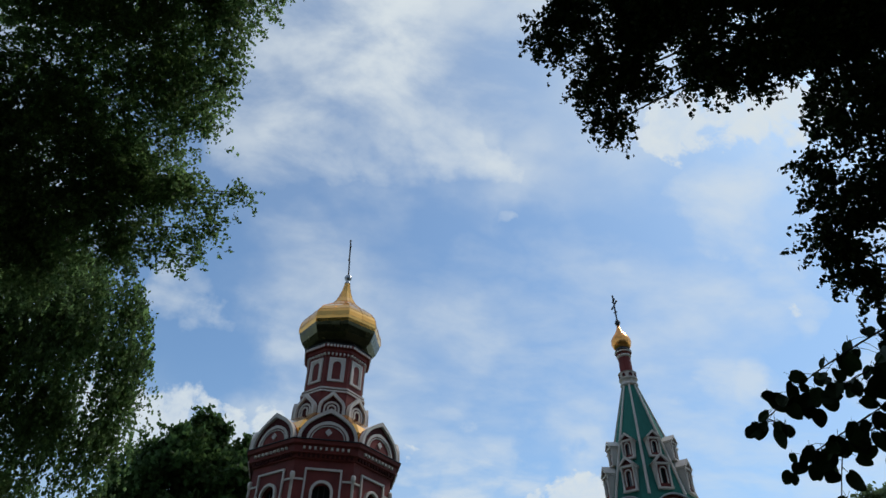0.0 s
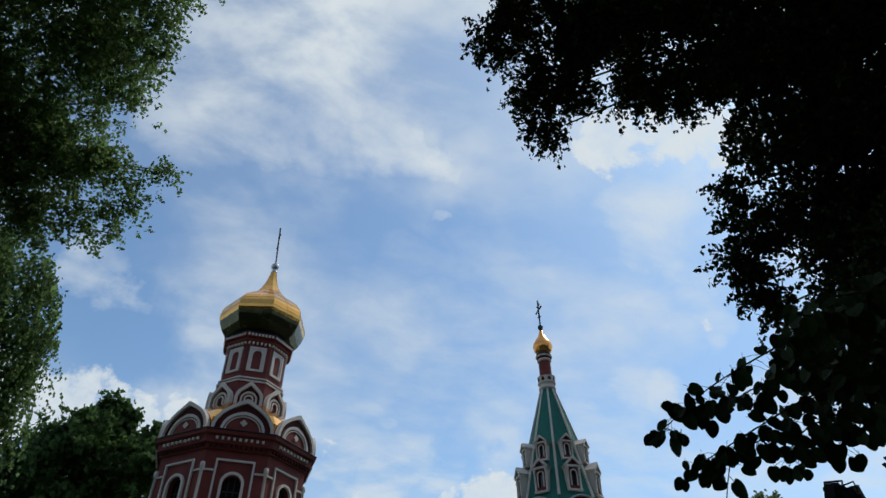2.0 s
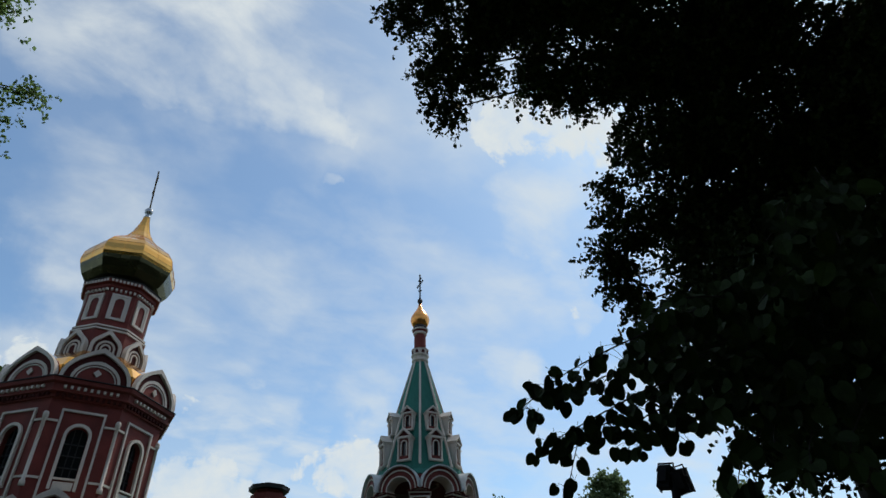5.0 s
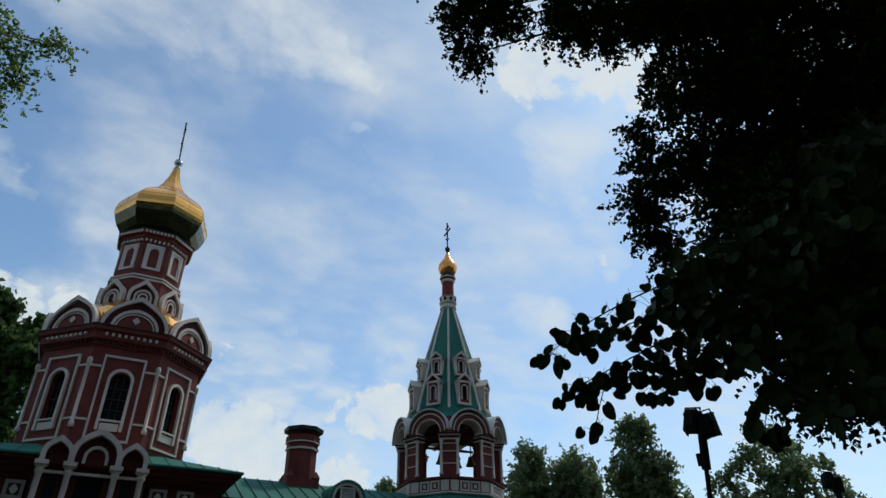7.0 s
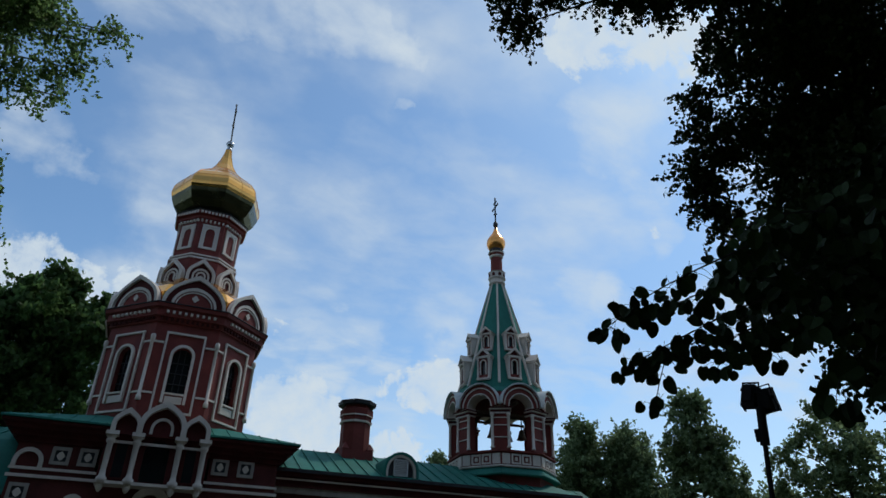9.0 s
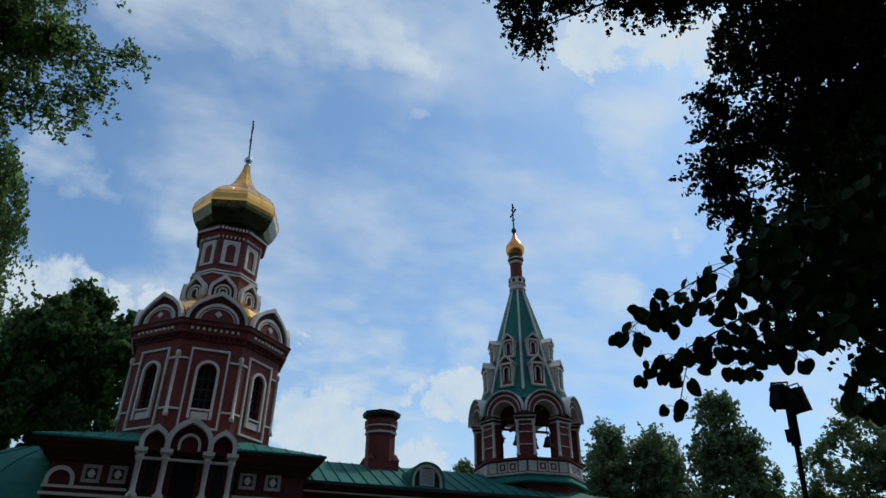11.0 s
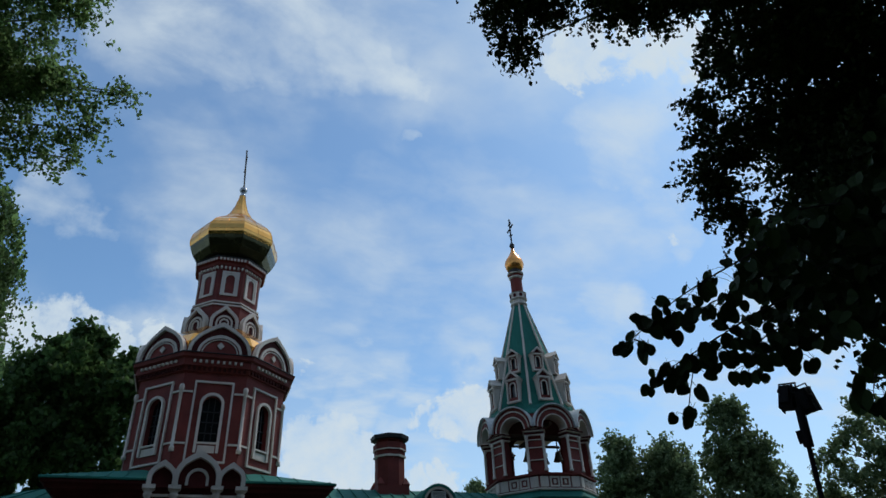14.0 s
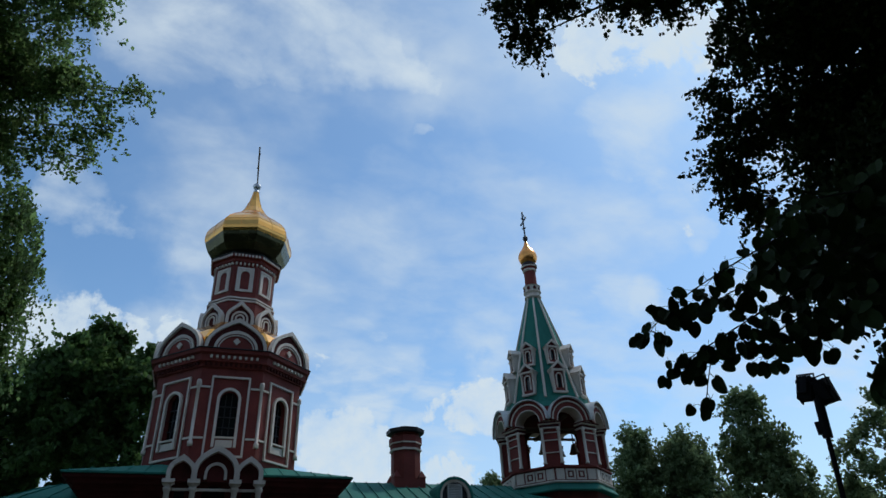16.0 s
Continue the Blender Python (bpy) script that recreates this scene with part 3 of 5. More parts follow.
part("gable_ring", band(arch(0.27, 6.64, 6.45), arch(0.36, 6.64, 6.45), 23.27, 23.34), WHITE, block, "white arch moulding", LB)
for s in (-1, 1):
    part("gable", slab(arch(0.42, 6.62, 6.38, 0.08, s * 1.07), 23.34, 25.2), DARKRED, block, "", LB)
    part("gable_rim", band(arch(0.31, 6.64, 6.4, 0.06, s * 1.07), arch(0.45, 6.64, 6.4, 0.11, s * 1.07), 23.12, 25.3), WHITE, block, "thick white pointed arch", LB)
k_col = data_of(lathe([(0.16, 4.86), (0.16, 5.02), (0.1, 5.06), (0.082, 5.2), (0.09, 6.04), (0.125, 6.08), (0.14, 6.17), (0.1, 6.2), (0.16, 6.26), (0.18, 6.42)], 14), "column", WHITE, True)
k_drop = data_of(lathe([(0.03, 4.6), (0.1, 4.7), (0.13, 4.87)], 10), "corbel", WHITE, True)
for x in (-1.42, -0.65, 0.65, 1.42):
    part("column", k_col, None, block, "stout white column", LB @ pose(x, 23.3, 0))
    part("corbel", k_drop, None, block, "", LB @ pose(x, 23.34, 0))
    part("capital", boxes((x - 0.19, x + 0.19, 23.1, 23.5, 6.3, 6.42)), WHITE, block, "", LB)
part("impost", boxes((-1.55, 1.55, 23.38, 23.47, 6.1, 6.18)), WHITE, block, "", LB)
part("bay_sill", boxes((-1.6, 1.6, 23.2, 23.98, 4.84, 4.93)), WHITE, block, "thin white sill", LB)


def trefoil(hw, top, foot, cx, cut=0.0):
    """Points of a three-lobed arch; cut draws its line inwards."""
    k = hw / 1.16
    base = top - 0.98 * k
    rings = ((-0.71 * k, 0.0, 0.45 * k - cut), (0.71 * k, 0.0, 0.45 * k - cut), (0.0, 0.4 * k, 0.58 * k - cut))
    pts = [(cx - hw + cut, foot)]
    for i in range(33):
        a = math.pi * (1 - i / 32)
        dx, dz = math.cos(a), math.sin(a)
        far = 0.4 * k
        for x, z, r in rings:
            m = dx * x + dz * z
            disc = m * m - x * x - z * z + r * r
            if disc > 0:
                far = max(far, m + math.sqrt(disc))
        pts.append((cx + far * dx, base + far * dz))
    return pts + [(cx + hw - cut, foot)]


for cx, hw, top in ((0.12, 1.16, 4.93), (-2.07, 0.66, 4.54), (2.35, 0.66, 4.58)):
    cut = 0.24 * hw / 1.16
    part("window_surround", band(trefoil(hw, top, 2.2, cx, cut), trefoil(hw, top, 2.2, cx), 23.78, 24.0), WHITE, block, "white three-lobed window surround", LB)
    part("window_pane", boxes((cx - hw * 0.42, cx + hw * 0.42, 23.96, 23.985, 2.2, top - 0.5 * hw)), GLASS, block, "dark glass", LB)

# ---- apse ----
apse = thing("apse", "low dark red apse with a rounded green metal roof", "church", place=(-6.0, 28, 0))
LA = pose(6.0, -28, 0)
prof = []
for k in range(9):
    a = radians(90 + 22.5 * k)
    prof.append((math.cos(a), math.sin(a)))
bm = bmesh.new()
AX = -6.0


def apse_ring(r, z, shift):
    pts = [(-3.9, 28 - r, z)] + [(AX + shift + r * 1.15 * c * 0.9, 28 - r * s, z) for c, s in prof] + [(-3.9, 28 + r, z)]
    return [bm.verts.new(p) for p in pts]


rings = [apse_ring(3.5, 0, 0), apse_ring(3.5, 4.1, 0), apse_ring(3.75, 4.3, 0), apse_ring(3.8, 4.42, 0)]
for a, b in zip(rings, rings[1:]):
    for k in range(len(a) - 1):
        bm.faces.new((a[k], a[k + 1], b[k + 1], b[k]))
part("wall", bm, DARKRED, apse, "", LA)
bm = bmesh.new()
rings = [apse_ring(3.85, 4.42, 0), apse_ring(3.85, 4.48, 0), apse_ring(3.2, 5.4, 0.35), apse_ring(2.3, 6.3, 0.85), apse_ring(1.2, 6.92, 1.35), apse_ring(0.5, 7.05, 1.7)]
for a, b in zip(rings, rings[1:]):
    for k in range(len(a) - 1):
        bm.faces.new((a[k], a[k + 1], b[k + 1], b[k]))
bm.faces.new(rings[-1])
part("roof", bm, GREEN, apse, "rounded roof of green metal sheets", LA)
seams = bmesh.new()
for k in range(1, 10):
    rows = ((3.85, 4.5, 0), (3.2, 5.42, 0.35), (2.3, 6.32, 0.85), (1.2, 6.94, 1.35))
    c, q = prof[k - 1]
    tube([Vector((AX + sh + r * 1.035 * c, 28 - r * q, z)) for r, z, sh in rows], [0.02] * 4, seams, 4)
part("roof_seams", seams, GREEN, apse, "", LA)

# ---- nave ----
nave = thing("nave", "long dark red church wing with a green metal roof", "church", place=(10.5, 25.5, 0))
LN = pose(-10.5, -25.5, 0)
PEDS = (6.44, 9.24, 12.05, 14.86)
bm = bmesh.new()
xs = [4.0] + [v for c in PEDS for v in (c - 0.6, c + 0.6)] + [17.0]
for a, b in zip(xs[::2], xs[1::2]):
    box(bm, a, b, 25.5, 25.95, 0, 5.35)
for c in PEDS:
    box(bm, c - 0.6, c + 0.6, 25.5, 25.95, 3.66, 5.35)
    box(bm, c - 0.6, c + 0.6, 25.5, 25.95, 0, 1.3)
box(bm, 16.55, 17.0, 25.95, 30.5, 0, 5.35)
box(bm, 4.0, 16.55, 30.05, 30.5, 0, 5.35)
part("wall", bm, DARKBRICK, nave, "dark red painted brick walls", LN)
part("frieze", boxes((4.0, 17.08, 25.38, 25.5, 5.3, 5.52)), DIRTYWHITE, nave, "dull grey band under the eaves", LN)
part("cornice", boxes((4.0, 17.14, 25.3, 25.5, 5.52, 5.72), (4.0, 17.24, 25.2, 25.5, 5.72, 5.86), (4.0, 17.34, 25.06, 25.5, 5.86, 6.06)), DARKRED, nave, "stepped dark cornice", LN)
part("cornice_line", boxes((4.0, 17.2, 25.16, 25.2, 5.74, 5.8)), WHITE, nave, "", LN)
part("gutter", boxes((4.0, 17.45, 24.94, 25.06, 6.0, 6.12)), DARKMETAL, nave, "dark gutter", LN)


def roof_z(y):
    return 6.12 + (y - 24.98) * (7.45 - 6.12) / (28.0 - 24.98)


bm = bmesh.new()
RV = [bm.verts.new(p) for p in ((4.0, 24.98, 6.12), (17.42, 24.98, 6.12), (17.42, 31.02, 6.12), (4.0, 31.02, 6.12), (4.0, 28, 7.45), (15.5, 28, 7.45))]
for f in ((0, 1, 5, 4), (1, 2, 5), (2, 3, 4, 5), (3, 0, 4), (3, 2, 1, 0)):
    bm.faces.new([RV[i] for i in f])
part("roof", bm, GREEN, nave, "green standing-seam metal roof", LN)
seam = data_of(boxes((-0.014, 0.014, 0, 3.28, 0, 0.045)), "roof_seam", GREEN)
slope = math.degrees(math.atan2(7.45 - 6.12, 28.0 - 24.98))
for i in range(21):
    part("roof_seam", seam, None, nave, "", LN @ pose(4.5 + 0.53 * i, 24.99, 6.125, slope))
n_dent = data_of(boxes((0, 0.08, -0.07, 0, 4.93, 5.02)), "dentil", DIRTYWHITE)
for i in range(40):
    part("dentil", n_dent, None, nave, "", LN @ pose(4.3 + 0.3 * i, 25.5, 0))
ped = data_of(band([(-0.86, 3.72), (-0.86, 3.86), (0, 4.52), (0.86, 3.86), (0.86, 3.72)], [(-1.06, 3.72), (-1.06, 3.9), (0, 4.74), (1.06, 3.9), (1.06, 3.72)], -0.16, 0), "pediment", DIRTYWHITE)
ped_b = data_of(boxes((-1.0, 1.0, -0.1, 0, 3.66, 3.76), (-0.82, -0.62, -0.12, 0, 1.2, 3.66), (0.62, 0.82, -0.12, 0, 1.2, 3.66), (-0.9, 0.9, -0.16, 0, 1.1, 1.24)), "window_surround", DIRTYWHITE)
ped_f = data_of(slab([(-0.84, 3.76), (0, 4.5), (0.84, 3.76)], -0.03, 0), "pediment_field", DARKRED)
pane = data_of(boxes((-0.62, 0.62, 0.2, 0.23, 1.25, 3.7)), "window_pane", GLASS)
for c in PEDS:
    for nm, me, lb in (("pediment", ped, "white triangular pediment"), ("window_surround", ped_b, "white window surround"), ("pediment_field", ped_f, ""), ("window_pane", pane, "dark glass")):
        part(nm, me, None, nave, lb, LN @ pose(c, 25.5, 0))
mini = data_of(lathe([(0.13, 0.0), (0.13, 2.0), (0.1, 2.02), (0.1, 3.9), (0.14, 3.95), (0.14, 4.1)], 10), "small_column", WHITE, True)
for x0 in (4.22, 16.25):
    part("pilaster", boxes((x0 - 0.05, x0 + 1.0, 25.36, 25.5, 0, 4.1)), DARKRED, nave, "", LN)
    part("pilaster_cap", boxes((x0 - 0.1, x0 + 1.05, 25.12, 25.5, 4.1, 4.3)), WHITE, nave, "white pilaster cap", LN)
    for i in range(3):
        part("small_column", mini, None, nave, "slim white column", LN @ pose(x0 + 0.15 + 0.32 * i, 25.3, 0))
    for nm, me in (("square_panel", sq_frame), ("rosette", sq_dot), ("panel_back", sq_back)):
        part(nm, me, None, nave, "", LN @ pose(x0 + 0.46, 25.5, 4.8))
part("downpipe", tube([Vector((16.1, 25.1, 6.0)), Vector((16.1, 25.35, 5.4)), Vector((16.1, 25.4, 0.3))], [0.06] * 3), DARKMETAL, nave, "dark rainwater pipe", LN)
part("downpipe", tube([Vector((4.15, 25.1, 6.0)), Vector((4.15, 25.3, 5.4)), Vector((4.15, 25.3, 0.3))], [0.07] * 3), DARKMETAL, nave, "dark rainwater pipe", LN)

# roof dormer with a louvre
dormer = thing("roof_dormer", "small half-round roof dormer with a pale louvre", "dormer", place=(9.05, 25.15, 6.25))
LD = pose(0, -25.15, -6.25)
part("barrel_roof", band(arch(0.64, 6.42, 6.2), arch(0.74, 6.42, 6.2), 25.08, 27.9), GREEN, dormer, "curved green metal roof", LD)
part("front_arch", band(arch(0.54, 6.42, 6.2), arch(0.64, 6.42, 6.2), 25.12, 25.3), WHITE, dormer, "white arch", LD)
part("back_panel", slab(arch(0.54, 6.42, 6.2), 25.24, 25.28), DARKMETAL, dormer, "", LD)
part("louvre_frame", frame_rect(-0.3, 0.3, 6.24, 6.88, 0.04, 25.14, 25.24), LOUVRE, dormer, "", LD)
lou = data_of(boxes((-0.27, 0.27, -0.02, 0.03, -0.02, 0.02)), "slat", LOUVRE)
for i in range(9):
    part("slat", lou, None, dormer, "", LD @ pose(0, 25.19, 6.31 + 0.064 * i, 30))

# chimney
chim = thing("chimney", "stout dark red octagonal chimney with a white band and dark cap", "chimney", place=(7.84, 28, 7.08))
LC = pose(0, 0, -7.0)
part("shaft", octa([(0.6, 6.9), (0.6, 8.72), (0.63, 8.74), (0.63, 8.94), (0.68, 8.98), (0.68, 9.28), (0.56, 9.34), (0.56, 9.5)]), RED, chim, "", LC)
part("base", boxes((-0.68, 0.68, -0.68, 0.68, 6.9, 7.45)), RED, chim, "", LC)
for sx, sy in ((-1, -1), (1, -1), (-1, 1), (1, 1)):
    part("corner_stop", lathe([(0.2, 7.45), (0.22, 7.5), (0.02, 7.78)], 4, math.pi / 4, None, True, sx * 0.55, sy * 0.55), RED, chim, "", LC)
part("white_band", octa([(0.66, 8.68), (0.67, 8.76)]), WHITE, chim, "thin white band", LC)
part("white_band", octa([(0.69, 8.97), (0.69, 9.02)]), WHITE, chim, "", LC)
part("cap", octa([(0.78, 9.46), (0.8, 9.62), (0.3, 9.78)]), DARKMETAL, chim, "dark sheet-metal cap", LC)

# ---- bell tower ----
BX, BY, BA = 15.13, 28.0, 2.34
belfry = thing("bell_tower", "red and white octagonal bell tower with a green tent roof", "bell tower", place=(BX, BY, 6.2))
belfry.rotation_euler, belfry.scale = (0, 0, radians(-6)), (0.96, 0.96, 1)
BM = Matrix.Translation((-BX, -BY, -6.2))
BL = pose(0, 0, -6.2)


def on_belfry(name, mesh, k, apothem, label="", extra=None):
    return part(name, mesh, None, belfry, label, BM @ facet(BX, BY, k, apothem) @ (extra or Matrix()))


part("plinth", octa([(2.3, 6.15), (2.3, 6.86)]), RED, belfry, "", BL)
part("skirt_roof", octa([(2.6, 6.84), (2.62, 6.89), (2.38, 7.2)]), GREEN, belfry, "sloping green metal skirt", BL)
part("band_course", octa([(2.37, 7.18), (2.39, 7.2), (2.39, 7.84), (2.34, 7.86)]), RED, belfry, "", BL)
part("ledge", octa([(2.46, 7.18), (2.5, 7.21), (2.5, 7.25), (2.4, 7.29)]), WHITE, belfry, "thin white ledge", BL)
part("ledge", octa([(2.4, 7.8), (2.52, 7.83), (2.52, 7.88), (2.3, 7.93)]), RED, belfry, "", BL)
BS = BA * math.tan(math.pi / 8)
b_wall = data_of(arch_wall(-BS, BS, 7.9, 10.55, 0.62, 7.95, 9.86, 0, 0.5), "arcade_wall", RED)
b_gable = data_of(band(arch(0.64, 9.84, n=20), arch(1.01, 9.9, n=20), -0.26, 0.5), "arch_gable", RED)
b_rim = data_of(band(arch(1.0, 9.9, n=20), arch(1.05, 9.91, n=20), -0.4, 0.4), "arch_hood", LOUVRE)
b_rim2 = data_of(band(arch(0.83, 9.87, n=20), arch(0.885, 9.87, n=20), -0.31, -0.24), "arch_moulding", WHITE)
b_rim3 = data_of(band(arch(0.6, 9.84, n=20), arch(0.65, 9.84, n=20), -0.29, 0.5), "arch_soffit", WHITE)
b_panel = data_of(boxes((-0.19, 0.19, -0.115, -0.03, 7.32, 7.76)), "white_panel", WHITE)
b_sqs = bmesh.new()
frame_rect(-0.23, 0.23, 7.32, 7.76, 0.075, -0.115, -0.03, b_sqs)
lathe([(0.085, 7.46), (0.085, 7.62)], 4, math.pi / 4, b_sqs, True, 0, -0.06)
b_sq = data_of(b_sqs, "square_ornament", WHITE)
b_pier = data_of(boxes((-0.36, 0.36, -0.1, 0.34, 7.98, 9.52), (-0.46, 0.46, -0.16, 0.34, 7.9, 7.98)), "pier", RED)
b_cap = data_of(boxes((-0.49, 0.49, -0.2, 0.3, 9.52, 9.57), (-0.53, 0.53, -0.25, 0.3, 9.69, 9.74), (-0.44, 0.44, -0.16, 0.3, 9.8, 9.9)), "pier_capital", WHITE)
b_neck = data_of(boxes((-0.47, 0.47, -0.18, 0.3, 9.57, 9.69), (-0.57, 0.57, -0.29, 0.3, 9.74, 9.8)), "capital_neck", DARKRED)
b_col = data_of(lathe([(0.1, 7.98), (0.1, 8.05), (0.07, 8.08), (0.066, 9.4), (0.09, 9.44), (0.095, 9.52)], 10), "pier_column", WHITE, True)
b_tie = data_of(boxes((-0.44, 0.44, -0.16, -0.06, -0.018, 0.018)), "pier_tie", WHITE)
for k in range(8):
    on_belfry("arcade_wall", b_wall, k, BA)
    on_belfry("arch_gable", b_gable, k, BA)
    on_belfry("arch_hood", b_rim, k, BA, "grey sheet-metal arch hood")
    on_belfry("arch_moulding", b_rim2, k, BA)
    on_belfry("arch_soffit", b_rim3, k, BA)
    for sx in (-0.76, 0.76):
        on_belfry("white_panel", b_panel, k, BA, "", pose(sx, 0, 0))
    for sx in (-0.26, 0.26):
        on_belfry("square_ornament", b_sq, k, BA, "", pose(sx, 0, 0))
    corner = BM @ pose(BX, BY, 0, 0, 0, 45 * k + 22.5) @ pose(0, -BA / math.cos(math.pi / 8) + 0.1, 0)
    part("pier", b_pier, None, belfry, "", corner)
    part("pier_capital", b_cap, None, belfry, "white moulded capital", corner)
    part("capital_neck", b_neck, None, belfry, "", corner)
    for sx in (-0.385, 0.385):
        part("pier_column", b_col, None, belfry, "slim white column", corner @ pose(sx, -0.11, 0))
    for z in (8.46, 9.0, 9.34):
        part("pier_tie", b_tie, None, belfry, "", corner @ pose(0, 0, z))
TENT = [(2.5, 10.6), (2.24, 10.9), (1.23, 14.32), (0.37, 17.2)]
part("tent_roof", octa([(r * 0.924, z) for r, z in TENT]), GREEN, belfry, "tall green octagonal tent roof", BL)
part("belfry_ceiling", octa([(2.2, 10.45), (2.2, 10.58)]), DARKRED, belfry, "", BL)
bm = bmesh.new()
for k in range(8):
    a = math.pi / 8 + k * math.pi / 4
    pts = [Vector((r * math.cos(a), r * math.sin(a), z)) for r, z in ((2.2, 11.1), (1.24, 14.34), (0.37, 17.22))]
    tube(pts, [0.07, 0.06, 0.05], bm, 6)
part("tent_ribs", bm, WHITE, belfry, "pale ribs on the roof edges", BL)


def lucarne(w, z0, z1, depth):
    """A small gabled roof opening: walls, columns, pediment; front at y 0."""
    h = z1 - z0
    wall = arch_wall(-w * 0.36, w * 0.36, z0 + 0.05, z0 + 0.72 * h, w * 0.17, z0 + 0.14 * h, z0 + 0.5 * h, 0.03, depth)
    col = lathe([(w * 0.1, z0), (w * 0.1, z0 + 0.06), (w * 0.07, z0 + 0.08), (w * 0.07, z0 + 0.58 * h), (w * 0.1, z0 + 0.6 * h), (w * 0.1, z0 + 0.66 * h)], 8)
    jamb = boxes((-w * 0.09, w * 0.09, 0.03, depth, z0, z0 + 0.66 * h))
    top = boxes((-w * 0.56, w * 0.56, -0.08, depth, z0 + 0.66 * h, z0 + 0.72 * h))
    foot = boxes((-w * 0.5, w * 0.5, -0.06, depth, z0 - 0.03, z0 + 0.05))
    ring = band(arch(w * 0.17, z0 + 0.5 * h, z0 + 0.14 * h, n=8), arch(w * 0.25, z0 + 0.5 * h, z0 + 0.14 * h, n=8), -0.02, 0.04)
    gable = band([(-w * 0.42, z0 + 0.72 * h), (0, z0 + 0.9 * h), (w * 0.42, z0 + 0.72 * h)], [(-w * 0.62, z0 + 0.72 * h), (0, z1), (w * 0.62, z0 + 0.72 * h)], -0.12, depth)
    fill = slab([(-w * 0.45, z0 + 0.72 * h), (0, z0 + 0.91 * h), (w * 0.45, z0 + 0.72 * h)], -0.02, depth)
    dark = boxes((-w * 0.2, w * 0.2, 0.14, 0.16, z0 + 0.1 * h, z0 + 0.7 * h))
    return (("lucarne_wall", data_of(wall, "lucarne_wall", RED)), ("lucarne_lintel", data_of(top, "lucarne_lintel", WHITE)), ("lucarne_sill", data_of(foot, "lucarne_sill", WHITE)), ("lucarne_ring", data_of(ring, "lucarne_ring", WHITE)), ("lucarne_gable", data_of(gable, "lucarne_gable", WHITE)),
            ("lucarne_field", data_of(fill, "lucarne_field", DARKRED)), ("lucarne_opening", data_of(dark, "lucarne_opening", GLASS))), data_of(col, "lucarne_column", WHITE, True), data_of(jamb, "lucarne_jamb", WHITE)


for (meshes, col, jamb), ap, w in ((lucarne(0.72, 11.35, 12.93, 0.75), 2.06, 0.72), (lucarne(0.62, 12.93, 14.17, 0.65), 1.66, 0.62)):
    for k in range(8):
        for nm, me in meshes:
            on_belfry(nm, me, k, ap)
        for sx in (-0.41, 0.41):
            on_belfry("lucarne_column", col, k, ap, "", pose(sx * w, 0, 0))
            on_belfry("lucarne_jamb", jamb, k, ap, "", pose(sx * w, 0, 0))
part("crown", lathe([(0.38, 17.15), (0.47, 17.22), (0.47, 17.3), (0.41, 17.36), (0.42, 17.46), (0.5, 17.54), (0.5, 17.6), (0.45, 17.63), (0.46, 17.88), (0.5, 17.92), (0.36, 17.98)], 16), WHITE, belfry, "pale ring of small niches", BL)
nich = data_of(slab(arch(0.08, 17.76, 17.64, n=6), -0.02, 0.02), "niche", DARKRED)
for k in range(8):
    on_belfry("niche", nich, k, 0.455)
part("neck", lathe([(0.34, 17.9), (0.33, 18.95)], 16), RED, belfry, "red round neck", BL)
part("neck_cornice", lathe([(0.34, 18.86), (0.4, 18.92), (0.4, 18.98), (0.36, 19.0)], 16), WHITE, belfry, "thin white ring", BL)
part("neck_cornice", lathe([(0.36, 18.98), (0.4, 19.06), (0.44, 19.1)], 16), RED, belfry, "", BL)
part("neck_cornice", lathe([(0.4, 19.09), (0.46, 19.12), (0.48, 19.18), (0.42, 19.22)], 16), WHITE, belfry, "thin white ring", BL)
part("neck_cap", lathe([(0.42, 19.2), (0.46, 19.24), (0.4, 19.32), (0.38, 19.42)], 16), DARKMETAL, belfry, "", BL)
part("onion_dome", lathe([(0.38, 19.4), (0.5, 19.58), (0.56, 19.8), (0.53, 20.0), (0.4, 20.22), (0.26, 20.42), (0.14, 20.66), (0.07, 20.95)], 16), REFLECTGOLD, belfry, "small gilded onion dome", BL, True)
part("dome_ball", lathe([(0.05, 20.9), (0.12, 20.98), (0.16, 21.1), (0.12, 21.22), (0.04, 21.28)], 12), DARKMETAL, belfry, "dark ball", BL, True)
part("cross", cross(21.2, 22.9, 0.42, 0.035), DARKMETAL, belfry, "dark eight-ended cross", BL)
# bell frame and bells
for row in ((-2.2, 2.2, -0.07, 0.07, 9.95, 10.1), (-0.07, 0.07, -2.2, 2.2, 10.1, 10.24), (-1.7, 1.7, -0.98, -0.88, 9.84, 9.95), (-1.7, 1.7, 0.88, 0.98, 9.84, 9.95)):
    part("bell_beam", boxes(row), WOOD, belfry, "dark wooden bell beam", BL)


def bell(r, place):
    b = thing("bell", "dark bronze church bell hanging from a beam", "bell", "bells in the tower", place=place)
    part("body", lathe([(r, 0), (r * 0.92, 0.12 * r), (r * 0.68, 0.7 * r), (r * 0.52, 1.4 * r), (r * 0.4, 1.72 * r), (r * 0.12, 1.82 * r)], 20), BRONZE, b, "", None, True)
    part("rod", boxes((-0.02, 0.02, -0.02, 0.02, 1.8 * r, 9.9 - place[2])), DARKMETAL, b)
    part("clapper", lathe([(0.05, -0.12 * r), (0.07, 0.0), (0.02, 0.1), (0.02, 1.2 * r)], 8), DARKMETAL, b)
    return b


